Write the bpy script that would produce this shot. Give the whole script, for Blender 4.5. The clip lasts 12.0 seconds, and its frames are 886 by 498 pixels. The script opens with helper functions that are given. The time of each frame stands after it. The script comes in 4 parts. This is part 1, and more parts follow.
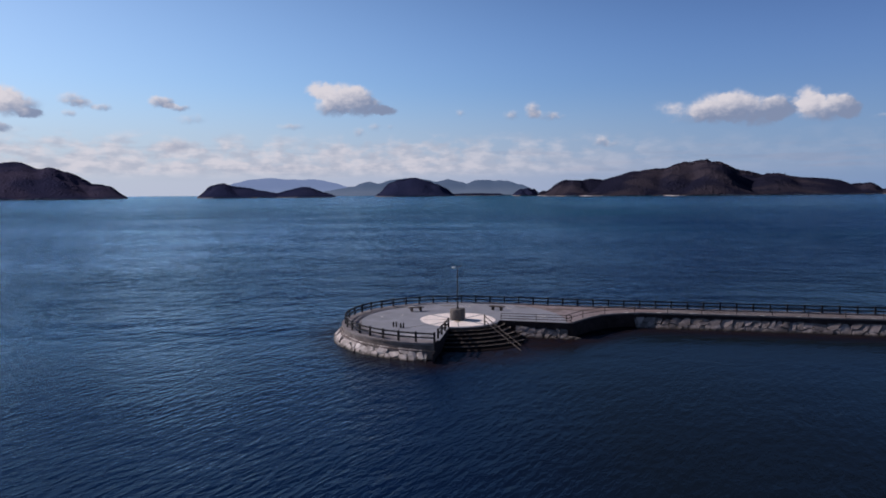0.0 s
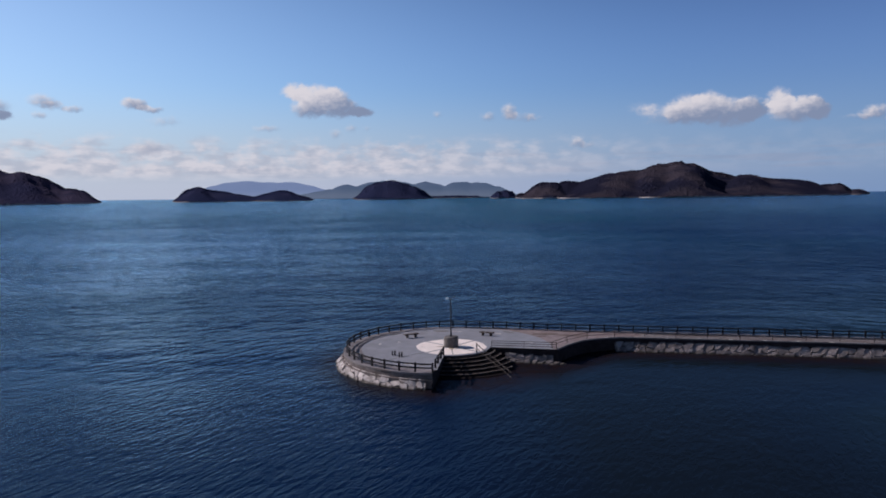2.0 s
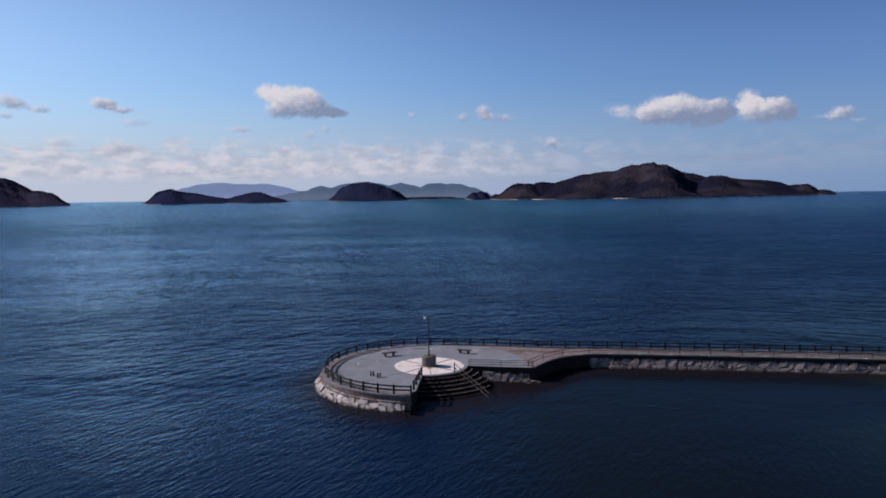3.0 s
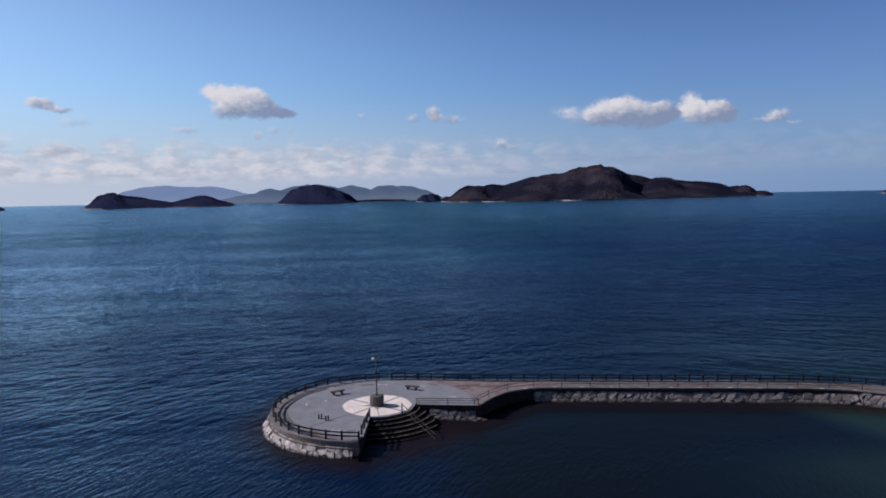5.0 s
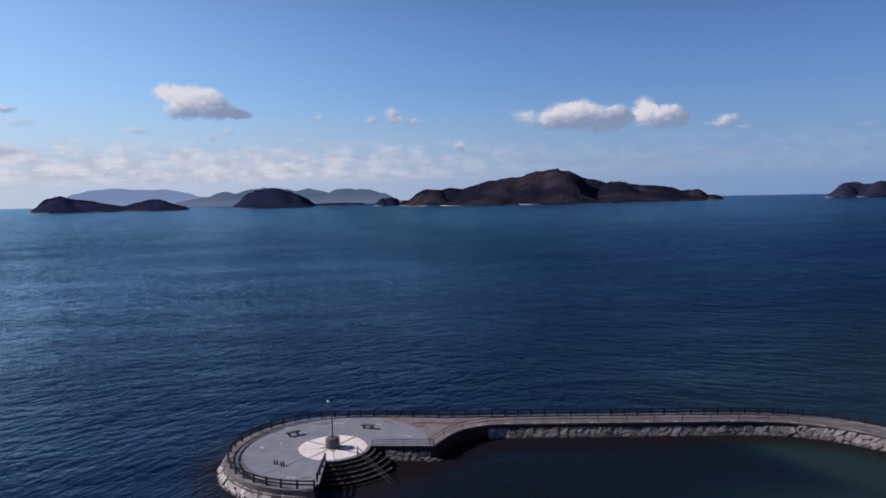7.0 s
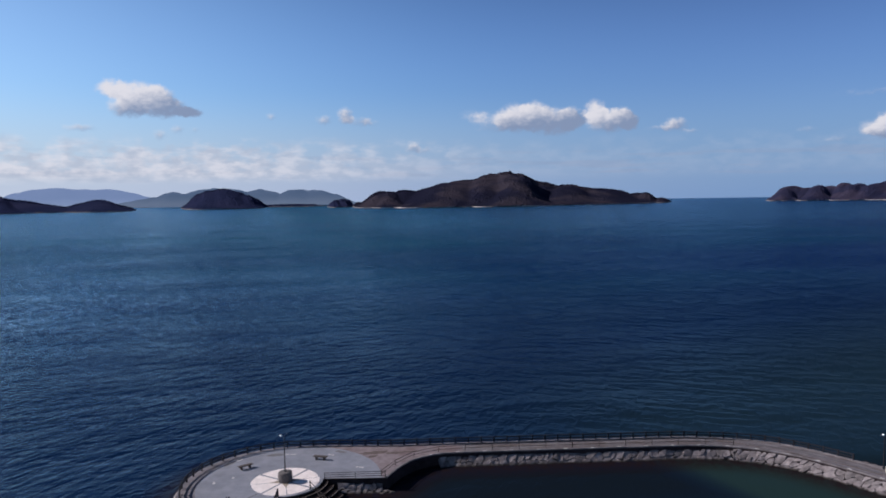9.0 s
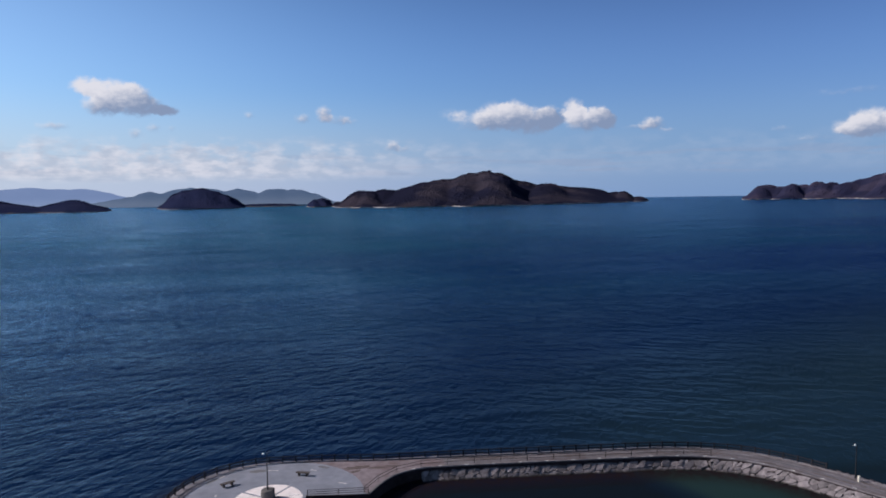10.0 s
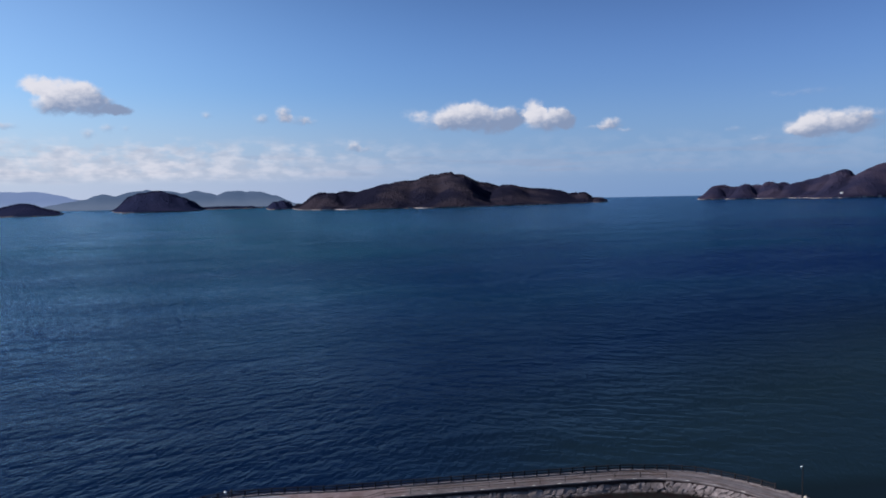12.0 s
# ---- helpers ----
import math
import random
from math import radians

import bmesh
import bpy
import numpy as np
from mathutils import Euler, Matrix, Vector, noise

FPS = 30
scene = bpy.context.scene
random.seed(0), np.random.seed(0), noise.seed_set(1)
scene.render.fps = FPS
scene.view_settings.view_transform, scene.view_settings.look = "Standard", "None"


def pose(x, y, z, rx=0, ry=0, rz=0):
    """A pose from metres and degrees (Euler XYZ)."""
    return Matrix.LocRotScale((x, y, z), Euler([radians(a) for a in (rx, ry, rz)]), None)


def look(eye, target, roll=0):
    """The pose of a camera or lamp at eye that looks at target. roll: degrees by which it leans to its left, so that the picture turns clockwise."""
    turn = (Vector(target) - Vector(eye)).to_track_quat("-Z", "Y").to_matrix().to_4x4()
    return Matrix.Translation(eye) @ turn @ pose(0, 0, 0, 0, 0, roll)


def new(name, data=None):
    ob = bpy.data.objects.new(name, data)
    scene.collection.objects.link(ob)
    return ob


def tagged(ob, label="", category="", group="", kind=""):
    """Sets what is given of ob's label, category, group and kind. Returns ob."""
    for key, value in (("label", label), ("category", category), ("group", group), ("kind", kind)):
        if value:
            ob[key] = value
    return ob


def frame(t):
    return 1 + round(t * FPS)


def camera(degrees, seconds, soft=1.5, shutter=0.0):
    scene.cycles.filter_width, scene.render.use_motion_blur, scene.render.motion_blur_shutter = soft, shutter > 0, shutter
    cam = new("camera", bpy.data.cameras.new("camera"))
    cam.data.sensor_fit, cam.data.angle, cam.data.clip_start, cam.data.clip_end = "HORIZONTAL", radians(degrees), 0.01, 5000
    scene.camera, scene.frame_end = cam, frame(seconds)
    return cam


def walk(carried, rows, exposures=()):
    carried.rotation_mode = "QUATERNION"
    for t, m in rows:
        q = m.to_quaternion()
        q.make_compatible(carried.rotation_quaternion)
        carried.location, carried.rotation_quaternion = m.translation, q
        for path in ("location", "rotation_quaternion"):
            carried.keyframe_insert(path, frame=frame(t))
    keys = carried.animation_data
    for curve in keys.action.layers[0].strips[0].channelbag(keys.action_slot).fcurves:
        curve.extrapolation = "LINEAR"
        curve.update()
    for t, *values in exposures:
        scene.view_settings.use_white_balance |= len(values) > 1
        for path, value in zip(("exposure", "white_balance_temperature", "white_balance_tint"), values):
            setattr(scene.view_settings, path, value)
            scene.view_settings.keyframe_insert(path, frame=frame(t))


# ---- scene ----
cam = camera(65.45, 12.0, soft=1.8)


def view(x, y, z, yaw, pitch, roll):
    """A camera pose from its place and its yaw (to the left of +y), pitch and roll in degrees."""
    a, b = radians(yaw), radians(pitch)
    ahead = Vector((-math.sin(a) * math.cos(b), math.cos(a) * math.cos(b), math.sin(b)))
    eye = Vector((x, y, z))
    return look(eye, eye + ahead * 100, roll)


walk(cam, [
    (0, view(-1.73, -82.93, 17.10, -0.001, -4.718, -0.378)),
    (0.5, view(-2.36, -84.74, 18.18, -0.242, -4.701, -0.377)),
    (1, view(-2.93, -86.46, 19.29, -0.510, -4.640, -0.470)),
    (1.5, view(-3.44, -87.85, 20.38, -0.971, -4.631, -0.534)),
    (2, view(-3.79, -88.74, 21.61, -1.848, -4.612, -0.655)),
    (2.5, view(-4.01, -89.19, 22.92, -2.814, -4.635, -0.709)),
    (3, view(-4.02, -89.46, 24.22, -3.885, -4.573, -0.806)),
    (5, view(-3.35, -90.77, 29.62, -7.930, -4.545, -1.056)),
    (5.5, view(-3.16, -90.96, 31.05, -8.907, -4.523, -1.076)),
    (6, view(-2.97, -91.17, 32.44, -9.809, -4.550, -1.048)),
    (6.5, view(-2.90, -91.49, 33.85, -10.539, -4.466, -1.036)),
    (8.5, view(-2.67, -93.39, 38.85, -14.261, -4.382, -0.844)),
    (9, view(-2.83, -93.73, 40.10, -15.213, -4.412, -0.735)),
    (9.5, view(-3.01, -93.96, 41.32, -16.188, -4.545, -0.734)),
    (10, view(-3.17, -94.07, 42.64, -16.897, -4.538, -0.838)),
    (10.5, view(-3.33, -94.12, 44.11, -17.816, -4.538, -0.894)),
    (11, view(-3.43, -94.33, 45.46, -18.665, -4.525, -0.953)),
    (11.5, view(-3.32, -94.58, 46.57, -19.411, -4.549, -1.007)),
    (12, view(-3.13, -94.89, 47.50, -20.038, -4.563, -1.096)),
], [(0, -0.1, 6600, 12), (6, -0.03, 6430, 9), (12, 0.09, 6350, 8)])

# ---- world, sun ----
SUN_AZ, SUN_EL = -66.0, 30.5          # degrees from +y towards +x, and above the horizon
sun_dir = Vector((math.sin(radians(SUN_AZ)) * math.cos(radians(SUN_EL)),
                  math.cos(radians(SUN_AZ)) * math.cos(radians(SUN_EL)), math.sin(radians(SUN_EL))))
sun = new("sun", bpy.data.lights.new("sun", "SUN"))
sun.data.energy, sun.data.angle, sun.data.color = 5.0, radians(0.6), (1.0, 0.90, 0.865)
sun.matrix_basis = look((0, 0, 200), Vector((0, 0, 200)) - sun_dir)


class Nodes:
    """A short way to lay out a node tree."""

    def __init__(self, tree):
        self.tree = tree
        tree.nodes.clear()

    def add(self, kind, **values):
        node = self.tree.nodes.new(kind)
        for key, value in values.items():
            if key.startswith("in_"):
                slot = key[3:]
                socket = node.inputs[int(slot)] if slot.isdigit() else node.inputs[slot.replace("_", " ")]
                if isinstance(value, bpy.types.NodeSocket):
                    self.tree.links.new(value, socket)
                else:
                    socket.default_value = value
            elif key == "operation":
                node.operation = value
            elif key == "use_clamp":
                node.use_clamp = value
            elif key == "blend_type":
                node.blend_type = value
            elif key == "data_type":
                node.data_type = value
            elif key == "interpolation_type":
                node.interpolation_type = value
            elif key == "attribute_name":
                node.attribute_name = value
        return node

    def math(self, op, a, b=0.0, c=0.0, clamp=False):
        return self.add("ShaderNodeMath", operation=op, use_clamp=clamp, in_0=a, in_1=b, in_2=c).outputs[0]

    def smooth(self, v, lo, hi, a=0.0, b=1.0):
        return self.add("ShaderNodeMapRange", interpolation_type="SMOOTHSTEP", in_0=v, in_1=lo, in_2=hi, in_3=a, in_4=b).outputs[0]

    def mix(self, f, a, b, blend="MIX"):
        node = self.tree.nodes.new("ShaderNodeMix")
        node.data_type, node.blend_type = "RGBA", blend
        for socket, value in ((node.inputs[0], f), (node.inputs[6], a), (node.inputs[7], b)):
            if isinstance(value, bpy.types.NodeSocket):
                self.tree.links.new(value, socket)
            elif socket is node.inputs[0]:
                socket.default_value = value
            else:
                socket.default_value = (*value, 1.0) if len(value) == 3 else value
        return node.outputs[2]

    def noise(self, vector, scale, detail=3.0, rough=0.55):
        return self.add("ShaderNodeTexNoise", in_Vector=vector, in_Scale=scale, in_Detail=detail, in_Roughness=rough).outputs[0]

    def scaled(self, vector, s):
        return self.add("ShaderNodeVectorMath", operation="MULTIPLY", in_0=vector, in_1=s).outputs[0]

    def link(self, a, b):
        self.tree.links.new(a, b)


world = bpy.data.worlds.new("sky")
scene.world = world
world.use_nodes = True


def make_sky():
    n = Nodes(world.node_tree)
    sky = n.tree.nodes.new("ShaderNodeTexSky")
    sky.sky_type, sky.sun_disc = "NISHITA", False
    sky.sun_elevation, sky.sun_rotation = radians(SUN_EL), radians(SUN_AZ)
    sky.altitude, sky.air_density, sky.dust_density, sky.ozone_density = 0, 1.0, 0.7, 2.0
    way = n.add("ShaderNodeTexCoord").outputs["Generated"]
    s = n.add("ShaderNodeSeparateXYZ", in_0=way)
    az = n.math("MULTIPLY", n.math("ARCTAN2", s.outputs[0], s.outputs[1]), 57.2958)
    el = n.math("MULTIPLY", n.math("ARCSINE", s.outputs[2]), 57.2958)
    at = n.add("ShaderNodeCombineXYZ", in_0=az, in_1=el, in_2=0.0).outputs[0]
    # the separate cumulus clouds, puff by puff: bearing, height, half width, half height in degrees, weight
    broad_cloud = [(-9.9, 8.4, 1.11, 0.79, 1), (-8.12, 8.13, 1.85, 1.04, 1), (-8.86, 7.19, 1.48, 0.99, 1), (-6.57, 7.87, 1.24, 0.94, 1), (-6.35, 7.05, 2.1, 0.84, 1), (-4.54, 6.8, 1.19, 0.44, 0.9)]
    long_cloud = [(17.95, 6.8, 1.3, 0.7, 0.34), (19.9, 6.3, 2.3, 1.1, 0.55), (21.77, 6.55, 2.0, 1.45, 1), (23.11, 6.95, 1.4, 1.15, 1), (24.5, 6.2, 2.3, 1.4, 1), (26.0, 6.45, 1.15, 1.15, 1)]
    next_cloud = [(27.85, 6.85, 1.0, 1.2, 1), (29.1, 6.1, 2.2, 1.1, 1), (29.95, 6.69, 0.99, 0.64, 0.9), (30.49, 5.96, 0.99, 0.69, 0.7)]
    small_cloud = [(5.79, 6.43, 0.8, 0.52, 0.55), (7.47, 6.83, 0.8, 0.78, 0.7), (8.43, 6.33, 1.2, 0.52, 0.5), (9.62, 6.23, 0.9, 0.4, 0.36)]
    scraps = [(12.82, 3.99, 0.69, 0.59, 0.9), (13.7, 3.79, 0.59, 0.4, 0.6), (1.49, 6.44, 0.54, 0.35, 0.6), (6.28, 3.44, 0.59, 0.44, 0.5), (16.0, 3.22, 0.64, 0.4, 0.45),
              (-12.2, 5.29, 1.29, 0.37, 0.7), (-6.74, 4.91, 0.59, 0.49, 0.7), (-5.48, 5.32, 0.64, 0.44, 0.7), (-4.27, 5.28, 0.49, 0.3, 0.5), (-21.03, 3.7, 1.24, 0.84, 0.8)]
    sunward = [(-32.44, 6.86, 1.48, 1.04, 1), (-31.6, 6.21, 2.1, 0.94, 1), (-30.47, 5.72, 1.04, 0.4, 0.8), (-32.38, 4.71, 0.84, 0.44, 0.8), (-27.91, 6.89, 1.14, 0.59, 0.7), (-27.16, 6.51, 0.89, 0.44, 0.6),
               (-28.15, 5.87, 0.54, 0.35, 0.6), (-25.91, 6.36, 0.74, 0.4, 0.7), (-21.92, 6.9, 1.04, 0.54, 1), (-20.67, 6.57, 1.14, 0.35, 0.8), (-19.84, 5.7, 1.48, 0.5, 0.45)]
    eastern = [(48.61, 4.85, 1.65, 0.93, 1), (47.69, 4.38, 1.76, 0.79, 1), (48.8, 4.09, 2.43, 0.62, 0.9), (50.59, 4.94, 1.37, 0.84, 0.9), (51.17, 4.25, 1.54, 0.62, 0.8), (52.1, 4.92, 1.1, 0.57, 0.5), (47.39, 6.86, 3.31, 0.35, 0.3), (33.75, 5.31, 1.06, 0.66, 0.8), (32.4, 5.05, 1.1, 0.26, 0.4), (34.98, 4.8, 0.88, 0.26, 0.4), (42.97, 4.46, 0.93, 0.31, 0.4), (44.63, 3.68, 0.84, 0.26, 0.4)]
    aside = [(60.0, 6.0, 5.0, 1.6, 1.0), (74.0, 8.0, 6.0, 2.0, 0.8), (-48.0, 8.0, 6.0, 2.0, 0.8), (-64.0, 5.0, 7.0, 1.5, 0.8)]
    warp = n.add("ShaderNodeTexNoise", in_Vector=at, in_Scale=1.3, in_Detail=3.0, in_Roughness=0.55).outputs[1]
    warp = n.add("ShaderNodeVectorMath", operation="MULTIPLY_ADD", in_0=warp, in_1=(0.9, 0.6, 0.0), in_2=(-0.45, -0.3, 0.0)).outputs[0]
    here = n.add("ShaderNodeVectorMath", operation="ADD", in_0=at, in_1=warp).outputs[0]
    scraps = [(a, e, 1.1 * w, h, 0.75 * k) for a, e, w, h, k in scraps]
    # the clouds drift a little: they stand where they are half way through
    long_cloud, next_cloud = [[(a - 0.2, e - 0.35, w, 0.92 * h, k) for a, e, w, h, k in cloud] for cloud in (long_cloud, next_cloud)]
    broad_cloud, small_cloud = [[(a - 0.1, e - 0.2, w, h, k) for a, e, w, h, k in cloud] for cloud in (broad_cloud, small_cloud)]
    total, side = None, None
    for cloud, whole in ((broad_cloud, 1), (long_cloud, 1), (next_cloud, 1), (small_cloud, 0), (scraps, 0), (sunward[:4], 1), (sunward[4:], 0), ([(a, e, w, h, 0.85 * k) for a, e, w, h, k in eastern[:6]], 1), (eastern[6:], 0), (aside, 0)):
        mid_a, mid_e = sum(p[0] for p in cloud) / len(cloud), sum(p[1] for p in cloud) / len(cloud)
        # the sun stands to the west: the upper left of each cloud is lit
        half_a, half_e = max(abs(p[0] - mid_a) + p[2] for p in cloud), max(abs(p[1] - mid_e) + p[3] for p in cloud)
        slope = n.add("ShaderNodeVectorMath", operation="MULTIPLY_ADD", in_0=here, in_1=(1 / half_a, 1 / half_e, 0), in_2=(-mid_a / half_a, -mid_e / half_e, 0)).outputs[0]
        turned_to = n.add("ShaderNodeVectorMath", operation="DOT_PRODUCT", in_0=slope, in_1=(-0.5 * whole, 0.75 * whole, 0)).outputs[1]
        for a, e, w, h, k in cloud:
            local = n.add("ShaderNodeVectorMath", operation="MULTIPLY_ADD", in_0=here, in_1=(0.92 / w, 0.92 / h, 0), in_2=(-0.92 * a / w, -0.92 * e / h, 0)).outputs[0]
            q = n.add("ShaderNodeVectorMath", operation="DOT_PRODUCT", in_0=local, in_1=local).outputs[1]
            env = n.math("MULTIPLY", n.math("SUBTRACT", 1.0, q, clamp=True), k)
            up = n.add("ShaderNodeVectorMath", operation="DOT_PRODUCT", in_0=local, in_1=(-0.45 + 0.15 * whole, 0.8 - 0.3 * whole, 0)).outputs[1]
            up = n.math("ADD", up, turned_to)
            total = env if total is None else n.math("ADD", total, env)
            side = n.math("MULTIPLY", env, up) if side is None else n.math("MULTIPLY_ADD", env, up, side)
    fine = n.noise(n.scaled(at, (0.8, 1.1, 1.0)), 2.0, 4.0, 0.55)
    body = n.math("MULTIPLY_ADD", n.math("SUBTRACT", fine, 0.5), 1.2, total)
    cover = n.math("MULTIPLY", n.smooth(body, -0.10, 1.0), n.smooth(total, 0.0, 0.75))
    lit = n.math("DIVIDE", side, n.math("ADD", total, 0.05))
    lit = n.math("MULTIPLY_ADD", n.math("SUBTRACT", fine, 0.5), 0.9, lit)
    tone = n.mix(n.smooth(lit, -0.50, 0.62), (0.23, 0.285, 0.43), (0.74, 0.71, 0.76))
    # the low bank over the horizon, thickest on the sun's side
    bank = n.noise(n.scaled(at, (0.5, 1.0, 1.0)), 1.0, 4.0, 0.52)
    bank = n.math("MULTIPLY_ADD", n.math("SUBTRACT", 3.3, el), 0.085, bank)
    reach = n.math("MULTIPLY", n.smooth(el, 1.0, 2.0), n.smooth(el, 5.2, 3.6))
    along = n.smooth(az, 24.0, -6.0, 0.12, 1.0)
    bank_on = n.math("MULTIPLY", n.math("MULTIPLY", n.smooth(bank, 0.33, 0.60), reach), along)
    bank_tone = n.mix(n.smooth(n.noise(n.scaled(at, (0.5, 1.2, 1.0)), 1.2, 4.0, 0.5), 0.36, 0.64), (0.46, 0.49, 0.60), (0.73, 0.70, 0.765))
    streak = n.math("MULTIPLY", n.smooth(n.noise(n.scaled(at, (0.06, 0.9, 1.0)), 2.0, 3.0, 0.5), 0.52, 0.64),
                    n.math("MULTIPLY", n.smooth(el, 0.8, 2.0), n.smooth(el, 4.2, 2.6)))
    haze = n.math("MULTIPLY", n.smooth(el, 9.0, -0.5), n.smooth(az, 60.0, -30.0, 0.80, 0.98))
    tint = n.mix(n.smooth(az, -25.0, 50.0), (0.070, 0.095, 0.130), (0.071, 0.091, 0.142))
    base = n.add("ShaderNodeVectorMath", operation="MULTIPLY", in_0=sky.outputs[0], in_1=tint).outputs[0]
    base = n.add("ShaderNodeVectorMath", operation="SCALE", in_0=base, in_Scale=n.smooth(az, -45.0, 75.0, 1.06, 0.72)).outputs[0]
    near_sun = n.add("ShaderNodeVectorMath", operation="DOT_PRODUCT", in_0=way, in_1=tuple(sun_dir)).outputs[1]
    dusk = n.math("MULTIPLY", n.smooth(el, 9.0, 34.0), n.smooth(near_sun, 0.9, -0.15, 0.58, 0.93))
    base = n.add("ShaderNodeVectorMath", operation="SCALE", in_0=base, in_Scale=n.math("SUBTRACT", 1.0, dusk)).outputs[0]
    colour = n.mix(haze, base, n.mix(n.smooth(az, 45.0, -28.0), (0.200, 0.325, 0.585), (0.52, 0.55, 0.70)))
    veil = n.math("MULTIPLY", n.smooth(el, 32.0, 3.0), n.smooth(az, 22.0, -60.0, 0.0, 0.47))
    colour = n.mix(veil, colour, (0.485, 0.61, 0.73))
    colour = n.mix(n.math("MULTIPLY", streak, 0.35), colour, (0.27, 0.32, 0.47))
    colour = n.mix(n.math("MULTIPLY", bank_on, 0.74), colour, bank_tone)
    colour = n.mix(n.math("MULTIPLY", cover, 0.95), colour, tone)
    back = n.add("ShaderNodeBackground", in_Color=colour, in_Strength=1.0)
    out = n.add("ShaderNodeOutputWorld")
    n.link(back.outputs[0], out.inputs[0])


make_sky()


# ---- materials ----
def material(name):
    m = bpy.data.materials.new(name)
    m.use_nodes = True
    n = Nodes(m.node_tree)
    shader = n.add("ShaderNodeBsdfPrincipled")
    out = n.add("ShaderNodeOutputMaterial")
    n.link(shader.outputs[0], out.inputs[0])
    return m, n, shader


def surface(name, a, b, scale, rough=0.85, bump=0.3, stain=0.25, stain_scale=0.35, metal=0.0, fine=30.0, vary=0.0, relief=0.02, stain_to=None, tide=False, sheen=0.5):
    """Two colours mixed by grain, darker stains at a larger size, fine relief; vary: how far single pieces differ."""
    m, n, shader = material(name)
    spot = n.add("ShaderNodeNewGeometry").outputs["Position"]
    grain = n.noise(spot, scale, 5.0, 0.6)
    colour = n.mix(n.smooth(grain, 0.3, 0.7), a, b)
    large = n.noise(spot, stain_scale, 4.0, 0.6)
    colour = n.mix(n.smooth(large, 0.42, 0.68, 0.0, stain), colour, stain_to or tuple(0.45 * v for v in a))
    if vary:
        one = n.add("ShaderNodeObjectInfo").outputs["Random"]
        level = n.math("MULTIPLY_ADD", one, 2 * vary, 1 - vary)
        colour = n.add("ShaderNodeVectorMath", operation="SCALE", in_0=colour, in_Scale=level).outputs[0]
    if tide:
        height = n.math("MULTIPLY_ADD", n.noise(spot, 1.7, 3.0), 0.5, n.add("ShaderNodeSeparateXYZ", in_0=spot).outputs[2])
        colour = n.mix(n.smooth(height, 0.52, 0.28), colour, (0.022, 0.018, 0.016))
    n.link(colour, shader.inputs["Base Color"])
    shader.inputs["Roughness"].default_value, shader.inputs["Metallic"].default_value = rough, metal
    shader.inputs["Specular IOR Level"].default_value = sheen
    if bump:
        b_ = n.add("ShaderNodeBump", in_Strength=bump, in_Distance=relief, in_Height=n.noise(spot, fine, 4.0, 0.6))
        n.link(b_.outputs[0], shader.inputs["Normal"])
    return m


CONCRETE = surface("weathered_concrete", (0.108, 0.096, 0.106), (0.172, 0.154, 0.165), 1.1, stain=0.7, stain_scale=0.28, stain_to=(0.078, 0.053, 0.050))
WALL = surface("stained_wall_concrete", (0.096, 0.074, 0.074), (0.148, 0.118, 0.118), 1.8, stain=0.6, stain_scale=0.8)
KERB = surface("worn_kerb_concrete", (0.145, 0.124, 0.132), (0.25, 0.224, 0.234), 0.9, stain=0.6, stain_scale=0.5)
# the shadow over the stair treads is painted into this colour
SHADED_TREAD = surface("shaded_tread_concrete", (0.0078, 0.0056, 0.0072), (0.0155, 0.0115, 0.0135), 1.6, rough=0.95, stain=0.5, stain_scale=0.7, sheen=0.08)
APRON = surface("pinkish_tan_concrete", (0.152, 0.119, 0.129), (0.230, 0.188, 0.203), 1.0, stain=0.65, stain_scale=0.35, stain_to=(0.100, 0.060, 0.058))
RUST = surface("brown_dirt_stain", (0.078, 0.055, 0.050), (0.115, 0.086, 0.080), 1.3)
# the shade on the inner wall faces is put into this dark colour
SHADE_WALL = surface("shade_dark_wall", (0.019, 0.0125, 0.0145), (0.036, 0.026, 0.029), 1.3, rough=0.9, stain=0.5, stain_scale=0.6, sheen=0.15)
# pale strip colour that imitates sun on the step edges
SUNLIT_EDGE = surface("sunlit_step_edge", (0.09, 0.072, 0.066), (0.20, 0.168, 0.155), 1.2, stain=0.9, stain_scale=0.9)
PAINT = surface("blue_grey_paint", (0.190, 0.198, 0.238), (0.238, 0.246, 0.291), 0.7, rough=0.7, stain=0.28, stain_scale=0.22)
BORDER = surface("worn_lavender_concrete", (0.130, 0.118, 0.135), (0.205, 0.188, 0.208), 0.9, stain=0.6, stain_scale=0.4)
WHITE = surface("white_paint", (0.77, 0.685, 0.66), (0.87, 0.79, 0.77), 1.3, rough=0.7, stain=0.25, stain_scale=0.7)
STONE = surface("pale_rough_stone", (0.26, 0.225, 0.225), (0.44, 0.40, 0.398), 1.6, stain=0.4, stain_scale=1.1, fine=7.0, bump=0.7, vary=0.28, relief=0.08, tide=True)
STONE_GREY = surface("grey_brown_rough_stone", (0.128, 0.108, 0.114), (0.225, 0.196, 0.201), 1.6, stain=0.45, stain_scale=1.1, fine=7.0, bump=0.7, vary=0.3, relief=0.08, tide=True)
BED = surface("dark_wet_fill", (0.05, 0.041, 0.041), (0.085, 0.071, 0.070), 2.0)
RAIL = surface("dark_navy_brown_rail", (0.012, 0.0115, 0.015), (0.022, 0.0205, 0.026), 6.0, rough=0.75, sheen=0.2)
PIPE = surface("brown_grey_metal_pipe", (0.024, 0.018, 0.018), (0.044, 0.034, 0.033), 5.0, rough=0.6, sheen=0.25)
